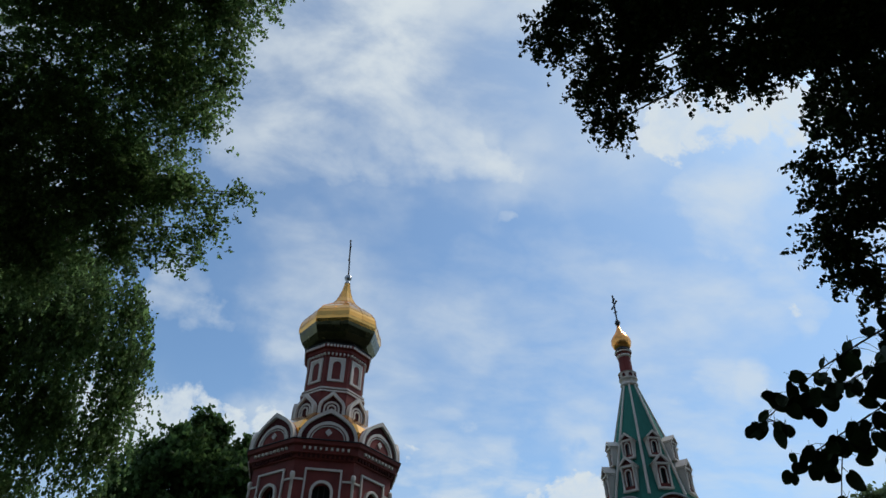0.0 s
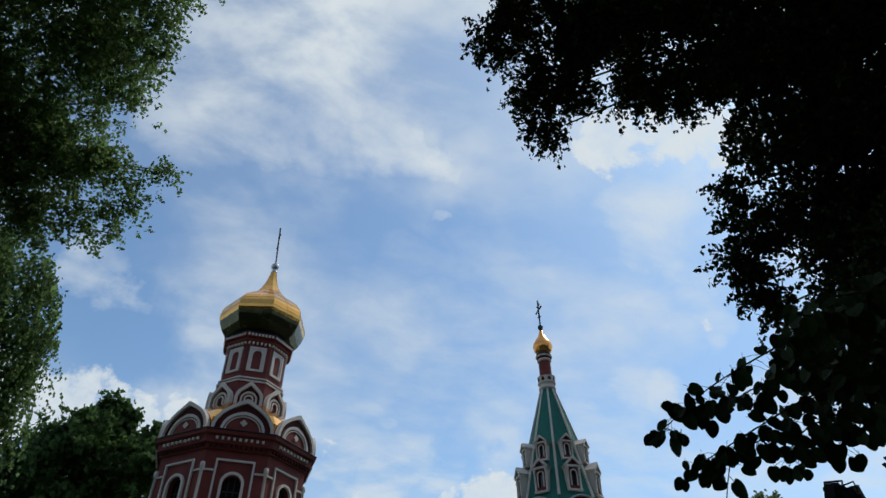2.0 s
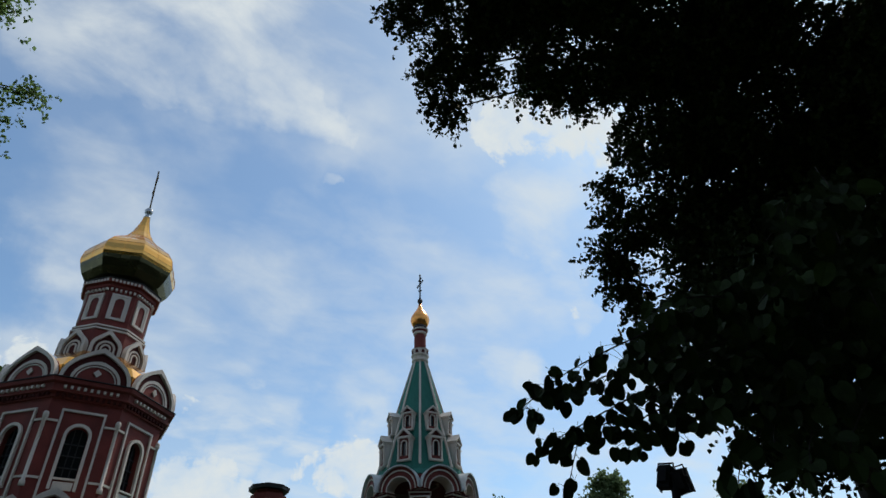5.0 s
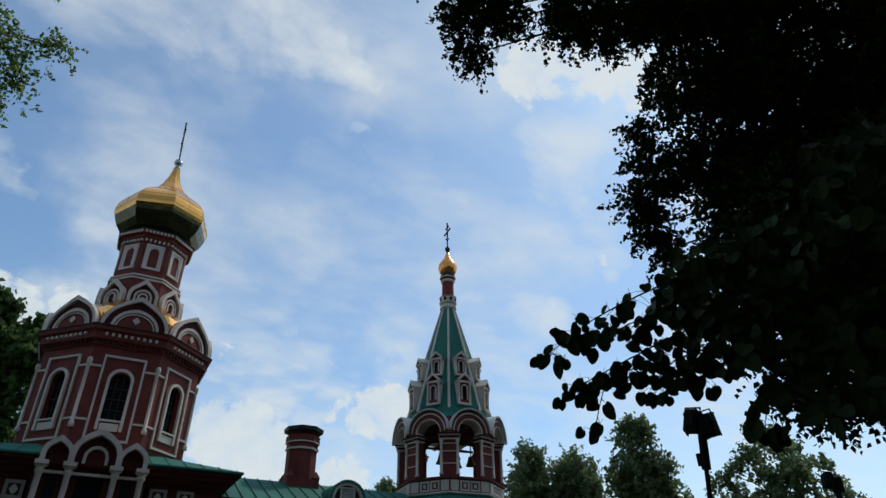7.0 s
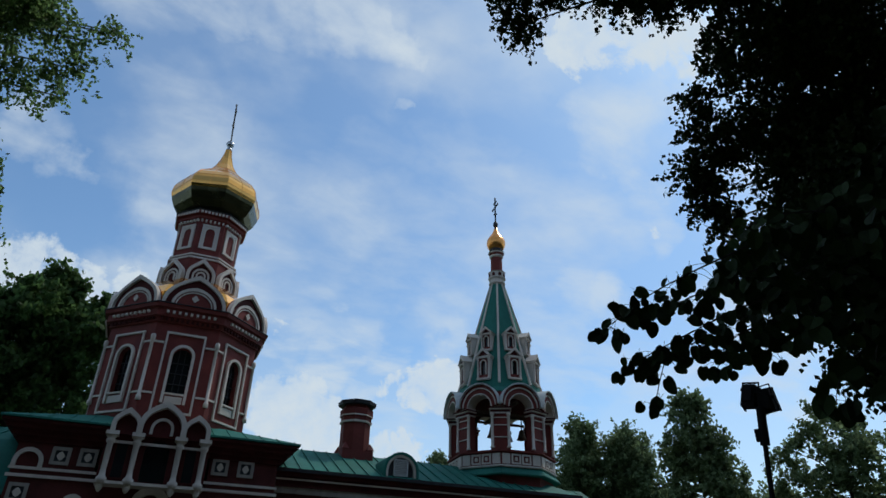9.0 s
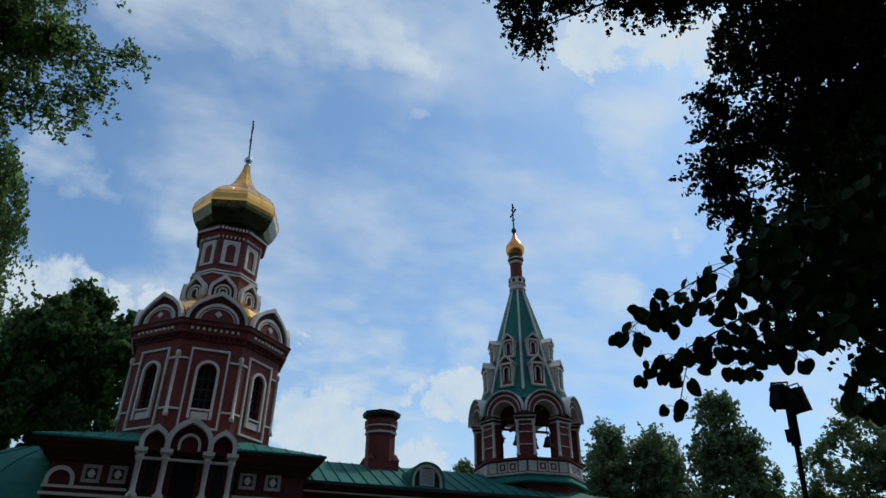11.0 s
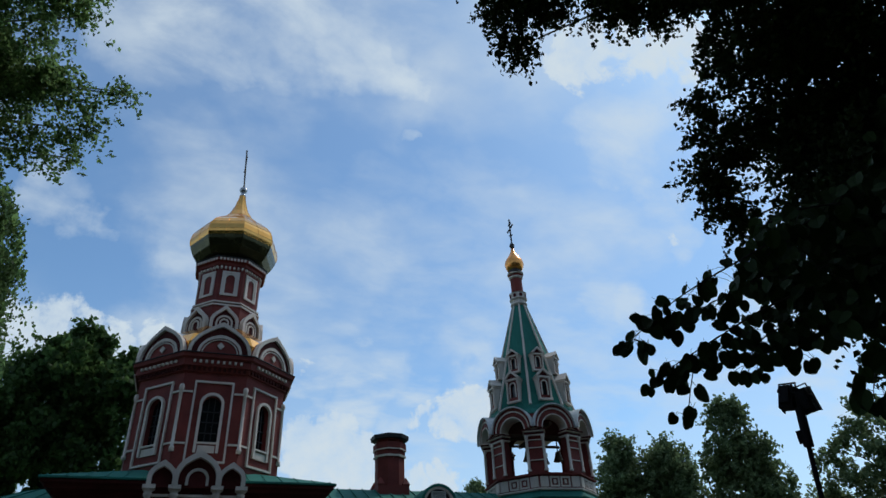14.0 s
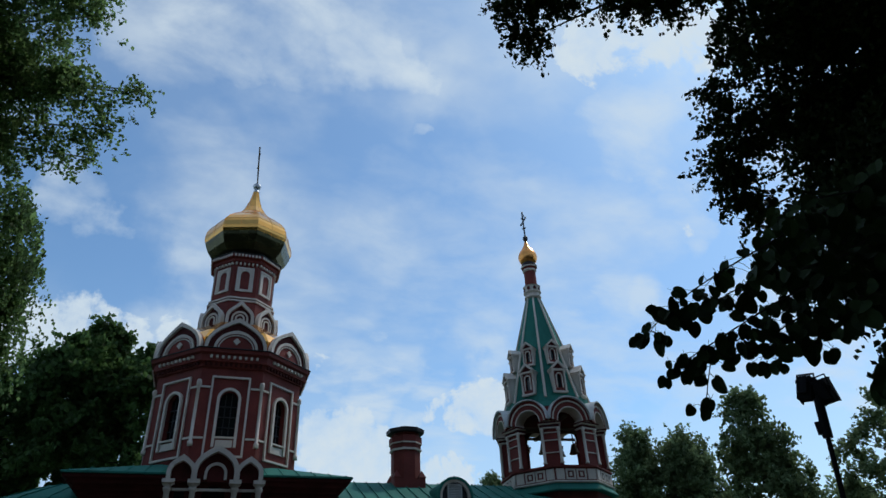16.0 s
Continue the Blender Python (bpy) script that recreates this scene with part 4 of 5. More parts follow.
bell(0.3, (BX - 0.85, BY - 0.83, 8.75))
bell(0.21, (BX - 0.42, BY - 0.88, 9.05))
bell(0.25, (BX + 0.6, BY - 0.98, 8.75))
bell(0.36, (BX, BY, 9.0))
bell(0.18, (BX + 1.0, BY + 0.93, 9.1))

# ---- porch beyond the nave ----
porch = thing("porch", "low red entrance porch with a bright green hipped roof", "porch", place=(18, 27, 0))
LP = pose(-18, -27, 0)
part("wall", boxes((17.05, 19.1, 25.9, 30.1, 0, 4.95)), RED, porch, "", LP)
part("cornice", boxes((17.05, 19.3, 25.7, 30.3, 4.86, 5.02), (17.05, 19.5, 25.55, 30.4, 5.02, 5.16)), WHITE, porch, "pale cornice", LP)
for i in range(9):
    part("dentil", n_dent, None, porch, "", LP @ pose(17.2 + 0.22 * i, 25.9, -0.33))
part("string_course", boxes((17.05, 19.18, 25.82, 25.9, 3.95, 4.03)), WHITE, porch, "", LP)
bm = bmesh.new()
RV = [bm.verts.new(p) for p in ((17.02, 25.4, 5.16), (19.9, 25.4, 5.16), (19.9, 30.6, 5.16), (17.02, 30.6, 5.16), (17.02, 27.5, 6.75), (19.0, 27.3, 6.72), (19.0, 28.7, 6.72), (17.02, 28.5, 6.75))]
for f in ((0, 1, 5, 4), (1, 2, 6, 5), (2, 3, 7, 6), (4, 5, 6, 7), (3, 2, 1, 0), (0, 4, 7, 3)):
    bm.faces.new([RV[i] for i in f])
part("roof", bm, GREEN, porch, "green metal hipped roof", LP)
bm = bmesh.new()
for i in range(6):
    x = 17.2 + 0.42 * i
    tube([Vector((x, 25.4, 5.18)), Vector((17.02 + (x - 17.02) * 0.69, 27.35, 6.75))], [0.02, 0.02], bm, 4)
part("roof_seams", bm, GREEN, porch, "", LP)
part("door_leaf", boxes((17.5, 18.0, 25.86, 25.9, 0.2, 3.4), (18.05, 18.55, 25.86, 25.9, 0.2, 3.4)), DARKRED, porch, "", LP)
part("door_surround", frame_rect(17.38, 18.67, 0.1, 3.52, 0.1, 25.8, 25.9), WHITE, porch, "", LP)
part("corner_column", lathe([(0.14, 0), (0.14, 3.6), (0.18, 3.65), (0.18, 3.9)], 10, 0, None, True, 18.98, 25.84), WHITE, porch, "", LP)

# ---- van parked in front ----
van = thing("van", "white panel van parked in front of the church", "van", place=(-0.4, 10.2, 0.05))
side = [(-3.3, 0.45), (3.35, 0.45), (3.4, 1.0), (3.25, 1.2), (2.95, 1.42), (2.6, 1.78), (2.3, 2.08), (2.08, 2.26), (1.86, 2.38), (1.6, 2.45), (1.2, 2.5), (0.4, 2.51), (-3.0, 2.51), (-3.2, 2.47), (-3.3, 2.33)]
bm = slab(side, -0.95, 0.95)
bmesh.ops.bevel(bm, geom=[e for e in bm.edges if abs(e.verts[0].co.y - e.verts[1].co.y) < 1e-6], offset=0.09, segments=3, affect="EDGES")
part("body", bm, VAN, van, "", None)
part("roof_gutter", boxes((-3.1, 1.3, -0.975, -0.93, 2.28, 2.33), (-3.1, 1.3, 0.93, 0.975, 2.28, 2.33)), VAN, van)
part("door_seam", boxes((0.62, 0.64, -0.962, -0.94, 0.5, 2.4)), DARKMETAL, van)
part("side_window", slab([(0.8, 1.45), (2.35, 1.45), (1.9, 2.0), (0.8, 2.05)], -0.965, -0.94), GLASS, van, "dark glass")
part("windscreen", slab([(2.5, 1.6), (2.56, 1.64), (1.98, 2.26), (1.9, 2.22)], -0.8, 0.8), GLASS, van, "dark glass")
for x in (-2.2, 2.35):
    for y in (-0.86, 0.86):
        w = part("wheel", lathe([(0.22, -0.11), (0.34, -0.1), (0.35, 0), (0.34, 0.1), (0.22, 0.11)], 20), TYRE, van, "", pose(x, y, 0.36, 90))
        part("rim", lathe([(0.05, -0.12), (0.21, -0.1), (0.21, 0.1), (0.05, 0.12)], 16), LOUVRE, w)
for y in (-0.7, 0.7):
    part("headlight", boxes((3.3, 3.42, y - 0.16, y + 0.16, 0.85, 1.05)), LOUVRE, van)

# ---- floodlight masts ----
def floodlight_mast(label, x, y, top, turn, lean):
    """A steel mast with two box floodlights; local x runs across the lamps."""
    mast = thing("floodlight_mast", label, "floodlight", "floodlight masts", place=(x, y, 0))
    mast.rotation_euler = (0, 0, radians(turn))
    part("pole", tube([Vector((-lean, 0, 0)), Vector((-lean * 0.5, 0, top * 0.5)), Vector((0, 0, top))], [0.06, 0.05, 0.042], None, 10), BLACKSTEEL, mast)
    part("sleeve", tube([Vector((-lean * 0.18, 0, top - 1.0)), Vector((-lean * 0.05, 0, top - 0.28))], [0.09, 0.085], None, 12), BLACKSTEEL, mast, "thicker sleeve under the lamps")
    part("cable_box", boxes((-0.22, -0.08, -0.07, 0.07, top - 0.92, top - 0.7)), BLACKSTEEL, mast, "small junction box")
    part("crossarm", tube([Vector((-0.3, 0, top + 0.12)), Vector((0.0, 0, top - 0.02)), Vector((0.26, 0, top - 0.1))], [0.04, 0.045, 0.04], None, 8), BLACKSTEEL, mast)
    for lx, lz, tip, tilt in ((-0.17, -0.02, 14, -10), (0.11, -0.14, -10, 6)):
        lamp = part("floodlight", boxes((-0.13, 0.13, -0.09, 0.09, -0.24, 0.22), (-0.09, 0.09, 0.09, 0.16, -0.16, 0.14)), BLACKSTEEL, mast, "dark box floodlight", pose(lx, 0.08, top + lz, tip, tilt, 160))
        part("visor", boxes((-0.15, 0.15, -0.24, -0.09, 0.22, 0.24), (-0.15, -0.13, -0.2, -0.09, -0.24, 0.22), (0.13, 0.15, -0.2, -0.09, -0.24, 0.22)), BLACKSTEEL, lamp)
        part("lens", boxes((-0.11, 0.11, -0.1, -0.09, -0.2, 0.18)), GLASS, lamp)
        part("bracket", boxes((-0.165, -0.15, -0.02, 0.02, -0.1, 0.3), (0.15, 0.165, -0.02, 0.02, -0.1, 0.3), (-0.165, 0.165, -0.02, 0.02, 0.28, 0.3)), BLACKSTEEL, lamp)


floodlight_mast("dark steel mast with two floodlights at its top", 10.65, 9.0, 5.48, -50, 0.45)
floodlight_mast("far dark steel mast with floodlights before the trees", 21.2, 13.2, 6.05, -20, 0.2)


# ---- trees ----
rng = np.random.default_rng(7)
LEAF_SHAPE = np.array([(-0.5, 0, 0), (-0.1, 0.36, 0.05), (0.5, 0, -0.06), (-0.1, -0.36, 0.05)])


def turns(n, down=0.0):
    """n random turns; down pulls the leaves' long axis towards the ground."""
    a = rng.normal(size=(n, 3))
    a[:, 2] -= down * 2.0
    a /= np.linalg.norm(a, axis=1)[:, None]
    b = rng.normal(size=(n, 3))
    b -= (a * b).sum(1)[:, None] * a
    b /= np.linalg.norm(b, axis=1)[:, None]
    return np.stack([a, b, np.cross(a, b)], 2)


def leaf_mesh(name, centres, size, mat, down=0.0):
    """One mesh of many small folded leaves."""
    n = len(centres)
    s = size * rng.uniform(0.6, 1.3, n)
    v = np.einsum("nij,kj->nki", turns(n, down), LEAF_SHAPE) * s[:, None, None] + centres[:, None, :]
    me = bpy.data.meshes.new(name)
    i = np.arange(n)[:, None] * 4
    me.vertices.add(n * 4)
    me.vertices.foreach_set("co", v.astype(np.float32).ravel())
    me.loops.add(n * 6)
    me.polygons.add(n * 2)
    me.loops.foreach_set("vertex_index", (i + np.array([0, 2, 1, 0, 3, 2])).astype(np.int32).ravel())
    me.polygons.foreach_set("loop_start", np.arange(n * 2, dtype=np.int32) * 3)
    me.update(calc_edges=True)
    me.validate()
    me.materials.append(mat)
    return me


def crown_points(clumps, per_m3, spray, leaves):
    """Leaf places: sprays of leaves scattered through round clumps, so that the outline stays ragged."""
    out = []
    for c, r in clumps:
        n = max(4, int(per_m3 * r ** 2 * 4))
        d = rng.normal(size=(n, 3))
        d /= np.linalg.norm(d, axis=1)[:, None]
        rad = r * rng.uniform(0.15, 1.0, n) ** 0.5 * rng.uniform(0.75, 1.12, n)
        p = np.array(c) + d * rad[:, None]
        k = rng.poisson(leaves, n) + 1
        q = np.repeat(p, k, 0)
        out.append(q + rng.normal(size=q.shape) * spray * 0.55)
    return np.concatenate(out)


def twig_points(clumps, per, length, girth, leaves, droop):
    """Leaf places along short twigs that leave each clump outwards and bend down, with gaps between them."""
    out = []
    for c, r in clumps:
        n = max(5, int(per * r ** 2 * 4))
        d = rng.normal(size=(n, 3))
        d /= np.linalg.norm(d, axis=1)[:, None]
        start = np.array(c) + d * (max(0.35 * r, r - 0.18 * length) * rng.uniform(0.1, 1.0, n) ** 0.6)[:, None]
        way = d * 0.8 + rng.normal(size=(n, 3)) * 0.45
        way[:, 2] -= droop
        way /= np.linalg.norm(way, axis=1)[:, None]
        far = length * rng.uniform(0.45, 1.3, n)
        k = rng.poisson(leaves, n) + 2
        u = rng.uniform(0, 1, k.sum())
        p = np.repeat(start, k, 0) + np.repeat(way * far[:, None], k, 0) * u[:, None]
        p[:, 2] -= 0.35 * droop * np.repeat(far, k) * u ** 2
        out.append(p + rng.normal(size=p.shape) * girth * (1.15 - 0.7 * u)[:, None])
    return np.concatenate(out)


def lobes(az, el, width, height, dist, n, r, seed, skew=0.0, taper=0.35):
    """Many small clumps through an egg-shaped crown, in degrees round a direction."""
    g = random.Random(seed)
    out = []
    for i in range(n):
        a, q = g.uniform(0, math.tau), g.random() ** 0.55
        u, v = math.cos(a) * q, math.sin(a) * q
        w = width * (1 - taper * max(0, v)) * g.uniform(0.85, 1.1)
        d = dist * (1 + g.uniform(-0.5, 0.5) * radians(width))
        out.append((tuple(at(az + u * w + skew * v, el + v * height, d)), dist * math.tan(radians(r)) * g.uniform(0.6, 1.25)))
        if i % 2 == 0:
            a = g.uniform(-0.3, math.pi + 0.3)
            u, v, q = math.cos(a), math.sin(a), g.uniform(0.95, 1.28)
            out.append((tuple(at(az + u * q * width * (1 - taper * max(0, v)), el + v * q * height, dist)), dist * math.tan(radians(r)) * g.uniform(0.25, 0.45)))
    return out


def tree(name, label, base, top, trunk_r, clumps, leaf, per, spray, leaves, leafmat, barkmat, down=0.2, category="tree", limbs=True, lean=None, trunk_to=None, core=0.0, sparse=(), fill=0.7, twigs=None, limb_step=1):
    t = thing(name, label, category, place=base)
    b = Vector(base)
    head = Vector(trunk_to) if trunk_to else Vector((b.x, b.y, top * 0.8))
    mid = (b + head) / 2 + Vector(lean or (0.1, 0.1, 0))
    path = [b, b + (mid - b) * 0.5, mid, mid + (head - mid) * 0.5, head]
    bm = tube([p - b for p in path], [trunk_r * 1.25, trunk_r, trunk_r * 0.85, trunk_r * 0.65, trunk_r * 0.35], None, 12)
    part("trunk", bm, barkmat, t, "", None, True)
    if limbs:
        for c, r in clumps[::limb_step]:
            c = Vector(c)
            f = max(0.25, min(0.95, (c.z - r * 0.6 - b.z) / max(0.1, head.z - b.z)))
            s = b + (head - b) * f
            m = (s + c) / 2 + Vector((0, 0, 0.12 * (c - s).length))
            part("limb", tube([s - b, m - b, c - b], [trunk_r * 0.28, trunk_r * 0.15, trunk_r * 0.05], None, 6), barkmat, t)
    pts = (twig_points(clumps, per, *twigs) if twigs else crown_points(clumps, per, spray, leaves)) - np.array(b)
    crown = part("crown", leaf_mesh("crown", pts, leaf, leafmat, down), leafmat, t)
    tagged(crown, kind="stuff")
    if sparse:
        thin = crown_points(sparse, 180, spray, leaves) - np.array(b)
        tagged(part("open_foliage", leaf_mesh("open_foliage", thin, leaf, leafmat, down), leafmat, t), kind="stuff")
    thick = [(c, r * 0.6) for c, r in clumps if r > core * 2.6]
    if core and thick:
        inner = crown_points(thick, fill, core * 0.5, 4) - np.array(b)
        tagged(part("inner_foliage", leaf_mesh("inner_foliage", inner, core, leafmat, down), leafmat, t), kind="stuff")
    return t


# tall lime whose dark crown hangs over the yard
LIME = Vector((6.1, 3.0, 0))
ARCHED = [(28.0, 56.5, 2.6, 7.6), (31.5, 51.5, 2.4, 7.5), (32.0, 48.3, 1.6, 7.4), (34.8, 53.5, 2.6, 7.6), (37.0, 50.8, 1.7, 7.5), (33.0, 58.5, 3.0, 7.8),
          (40.0, 55.5, 3.2, 7.6), (43.5, 49.6, 1.8, 7.0), (46.5, 51.0, 2.6, 7.2), (48.5, 48.3, 2.0, 7.0), (52.0, 49.0, 2.6, 7.1), (46.0, 57.0, 4.0, 7.6)]
HANGING = [(50.0, 39.3, 1.4, 6.8), (51.0, 36.2, 2.4, 6.8), (48.6, 34.0, 1.8, 6.7), (49.5, 31.6, 1.9, 6.6), (50.3, 29.4, 1.2, 6.5), (55.5, 42.5, 3.2, 6.8), (56.0, 36.0, 3.2, 6.8)]
DEEP = [(55.6, 30.6, 2.1, 6.2), (54.0, 55.0, 4.5, 7.4), (58.0, 48.5, 4.6, 7.2), (62.0, 41.0, 5.0, 7.0), (61.0, 34.0, 4.2, 6.9), (66.0, 28.0, 5.0, 7.2), (70.0, 36.0, 6.0, 7.4), (68.0, 48.0, 6.5, 7.6), (64.0, 58.0, 6.5, 8.0), (52.0, 64.0, 6.0, 8.4), (38.0, 65.0, 5.0, 8.4), (60.5, 24.5, 3.2, 5.4), (65.0, 24.0, 4.2, 5.8), (65.0, 17.5, 2.6, 5.2), (62.5, 31.0, 3.6, 5.8), (57.2, 33.5, 2.5, 6.4), (58.5, 28.0, 2.8, 5.7), (56.0, 24.5, 2.0, 5.5), (60.0, 20.5, 2.4, 5.4), (57.0, 17.4, 1.9, 4.9), (59.0, 15.6, 2.0, 4.9), (62.0, 16.4, 2.2, 5.0), (68.0, 30.0, 5.0, 6.0), (70.0, 20.0, 4.0, 6.4), (74.0, 20.0, 6.0, 8.0), (78.0, 40.0, 8.0, 7.5), (78.0, 58.0, 8.0, 8.5)]
NEARER = [(52.5, 26.5, 2.2, 5.2), (57.0, 27.6, 2.6, 5.4), (55.5, 23.0, 2.6, 5.2), (59.0, 18.8, 2.6, 5.0), (52.0, 21.5, 1.6, 4.8), (54.5, 19.0, 1.6, 4.8)]
lime_clumps = [(tuple(at(a, e, d)), d * math.tan(radians(r))) for a, e, r, d in ARCHED + HANGING + DEEP]
near_clumps = [(tuple(at(a, e, d)), d * math.tan(radians(r))) for a, e, r, d in NEARER]
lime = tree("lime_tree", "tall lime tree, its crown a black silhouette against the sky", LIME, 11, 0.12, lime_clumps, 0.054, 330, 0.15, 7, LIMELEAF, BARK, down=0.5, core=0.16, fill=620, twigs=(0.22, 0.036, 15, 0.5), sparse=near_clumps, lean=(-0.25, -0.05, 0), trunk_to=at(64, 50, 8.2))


# low branch of the lime, close to the eye, with large heart-shaped leaves
def heart_leaf():
    n = 10
    half = []
    for k in range(n):
        a = math.pi * k / (n - 1)
        half.append((0.5 * math.sin(a) ** 0.85 if 0 < k < n - 1 else 0.0, -0.46 + 0.56 * math.cos(a) - 0.2 * max(0.0, a / math.pi - 0.72) / 0.28))
    bm = bmesh.new()
    mids = [bm.verts.new((0, 0, -1.22 * k / (n - 1))) for k in range(n)]
    for s in (-1, 1):
        side = [bm.verts.new((s * x, -0.22 * x, z)) for x, z in half[1:-1]]
        for k in range(len(side) - 1):
            bm.faces.new((mids[k + 1], side[k], side[k + 1], mids[k + 2]))
        bm.faces.new((mids[0], side[0], mids[1]))
        bm.faces.new((mids[-2], side[-1], mids[-1]))
    box(bm, -0.012, 0.012, -0.012, 0.012, 0, 0.45)
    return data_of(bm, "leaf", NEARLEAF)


LEAF_ME = heart_leaf()
rnd = random.Random(11)


def smooth_line(pts):
    """A curve through points, five steps to each stretch."""
    curve = []
    for i in range(len(pts) - 1):
        for k in range(5):
            u = k / 5
            p0, p1, p2, p3 = pts[max(i - 1, 0)], pts[i], pts[i + 1], pts[min(i + 2, len(pts) - 1)]
            curve.append(0.5 * ((2 * p1) + (p2 - p0) * u + (2 * p0 - 5 * p1 + 4 * p2 - p3) * u * u + (3 * p1 - p0 - 3 * p2 + p3) * u ** 3))
    return curve + [pts[-1]]


def leaf_poses(curve, count, size, reach):
    """Leaves set alternately along a twig, each hanging from its own stalk: (stalk foot, leaf base, pose)."""
    out = []
    for i in range(count):
        u = (i + 0.3 + 0.6 * rnd.random()) / count
        foot = curve[min(len(curve) - 1, int(u * len(curve)))]
        side = 1 if i % 2 else -1
        s = size * rnd.uniform(0.62, 1.15)
        base = foot + Vector((0.64 * side * rnd.uniform(0.1, 1), -0.77 * side * rnd.uniform(0.1, 1), rnd.uniform(-0.9, 0.45))) * reach + Vector((rnd.uniform(-0.4, 0.4), rnd.uniform(-0.4, 0.4), 0)) * reach
        turn = Euler((rnd.gauss(-0.15, 0.4), rnd.gauss(0.12, 0.5), rnd.gauss(-0.8, 0.5))).to_matrix().to_4x4()
        out.append((foot, base, Matrix.Translation(base) @ turn @ Matrix.Diagonal((s, s, s, 1))))
    return out


def leafy_twig(points, r0, parent, count, size, reach):
    """A thin twig with heart-shaped leaves hanging along it."""
    b = parent.matrix_basis.translation
    curve = smooth_line([at(*p) - b for p in points])
    rows = leaf_poses(curve, count, size, reach)
    bm = tube(curve, [max(0.0022, r0 * (1 - 0.8 * i / len(curve))) for i in range(len(curve))], None, 6)
    for foot, base, _ in rows:
        tube([foot, (foot + base) / 2 + Vector((0, 0, 0.006)), base], [0.0014, 0.0011, 0.001], bm, 3)
    tw = part("twig", bm, BARK, parent)
    for _, _, m in rows:
        part("leaf", LEAF_ME, None, tw, "", m)


D = 2.7
TWIGS = [([(56, 28, 3.2), (53.4, 27.5, 3.0), (49.4, 26.6, 2.8), (45.7, 25.6, D), (42.2, 24.3, D), (39.4, 22.7, D), (38.0, 21.9, D)], 0.005, 66, 0.056, 0.07),
         ([(52, 25.2, 2.9), (48.5, 24.4, 2.8), (45, 23.5, D), (42.6, 22.6, D)], 0.004, 32, 0.057, 0.07),
         ([(54, 23, 3.0), (50, 22.4, 2.9), (46.2, 21.2, D), (43.5, 20.2, D), (41, 19.2, D), (40, 18.7, D)], 0.005, 56, 0.05, 0.058),
         ([(43.5, 20.0, D), (42.7, 18.6, D), (42.1, 17.2, D), (41.6, 15.9, D), (41, 15.4, D)], 0.003, 9, 0.055, 0.04),
         ([(53, 21, 2.9), (49.5, 20.4, 2.8), (47.6, 19.2, D), (47, 18.2, D)], 0.004, 32, 0.052, 0.07),
         ([(50, 21.6, 2.9), (47, 20.5, D), (45, 19.9, D)], 0.003, 20, 0.052, 0.06),
         ([(53, 20.5, 2.9), (51.5, 19.3, 2.8), (50.6, 18.2, 2.8)], 0.004, 15, 0.058, 0.07),
         ([(60, 19.5, 3.0), (58.6, 17.9, 2.8), (58.2, 16.7, D)], 0.004, 8, 0.078, 0.06),
         ([(62, 18.5, 2.9), (60.6, 16.2, D), (60.2, 14.9, 2.6)], 0.004, 9, 0.078, 0.06),
         ([(58, 18, 2.9), (56, 16.6, 2.8), (55, 14.9, 2.6), (54.8, 14.1, 2.6)], 0.004, 12, 0.076, 0.06),
         ([(66, 19, 2.9), (63.8, 16.5, D), (62.8, 14.6, 2.6)], 0.004, 12, 0.076, 0.07),
         ([(58, 28.4, 3.1), (54.5, 29.0, 3.0), (51.8, 28.6, 2.9), (50.6, 28.2, 2.9)], 0.005, 22, 0.062, 0.07)]
low = thing("low_lime_branch", "low leafy lime branch with large heart-shaped leaves", "branch", place=at(64, 25, 3.8))
LOW = low.location.copy()
part("bough", tube([LIME + Vector((0.05, 0, 3.6)) - LOW, at(65, 27, 4.6) - LOW, at(64, 25, 3.4) - LOW], [0.05, 0.035, 0.02]), BARK, low)
for row, r0, count, size, reach in TWIGS:
    leafy_twig(row, r0, low, count, size, reach)
# the thick of the branch, where single leaves merge
EDGE_AZ, EDGE_LOW, EDGE_TOP = (49, 52.3, 57, 61.5, 72), (23.4, 19.8, 18.4, 18.0, 15.4), (25.5, 27.6, 29.5, 31.5, 34)
verts, faces = [], []
lv = [v.co.copy() for v in LEAF_ME.vertices]
lf = [tuple(p.vertices) for p in LEAF_ME.polygons]
inner_twigs = bmesh.new()
for i in range(92):
    a = 49.6 + 21 * rnd.random() ** 1.15
    e = float(np.interp(a, EDGE_AZ, EDGE_LOW)) + rnd.random() * float(np.interp(a, EDGE_AZ, EDGE_TOP) - np.interp(a, EDGE_AZ, EDGE_LOW))
    d = rnd.uniform(2.75, 3.7)
    mid = a + min(9, 0.55 * (66 - a)) + 1.5
    curve = smooth_line([at(mid, e + rnd.uniform(0.5, 3), d + 0.25) - LOW, at((a + mid) / 2, e + rnd.uniform(0, 2), d + 0.1) - LOW, at(a, e, d) - LOW])
    tube(curve, [0.003] * len(curve), inner_twigs, 4)
    for _, _, m in leaf_poses(curve, 18, 0.066, 0.1):
        n0 = len(verts)
        verts.extend(m @ v for v in lv)
        faces.extend(tuple(n0 + j for j in f) for f in lf)
me = bpy.data.meshes.new("inner_leaves")
me.from_pydata(verts, [], faces)
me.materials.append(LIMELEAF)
tagged(part("inner_leaves", me, None, low), kind="stuff")
part("inner_twigs", inner_twigs, BARK, low)

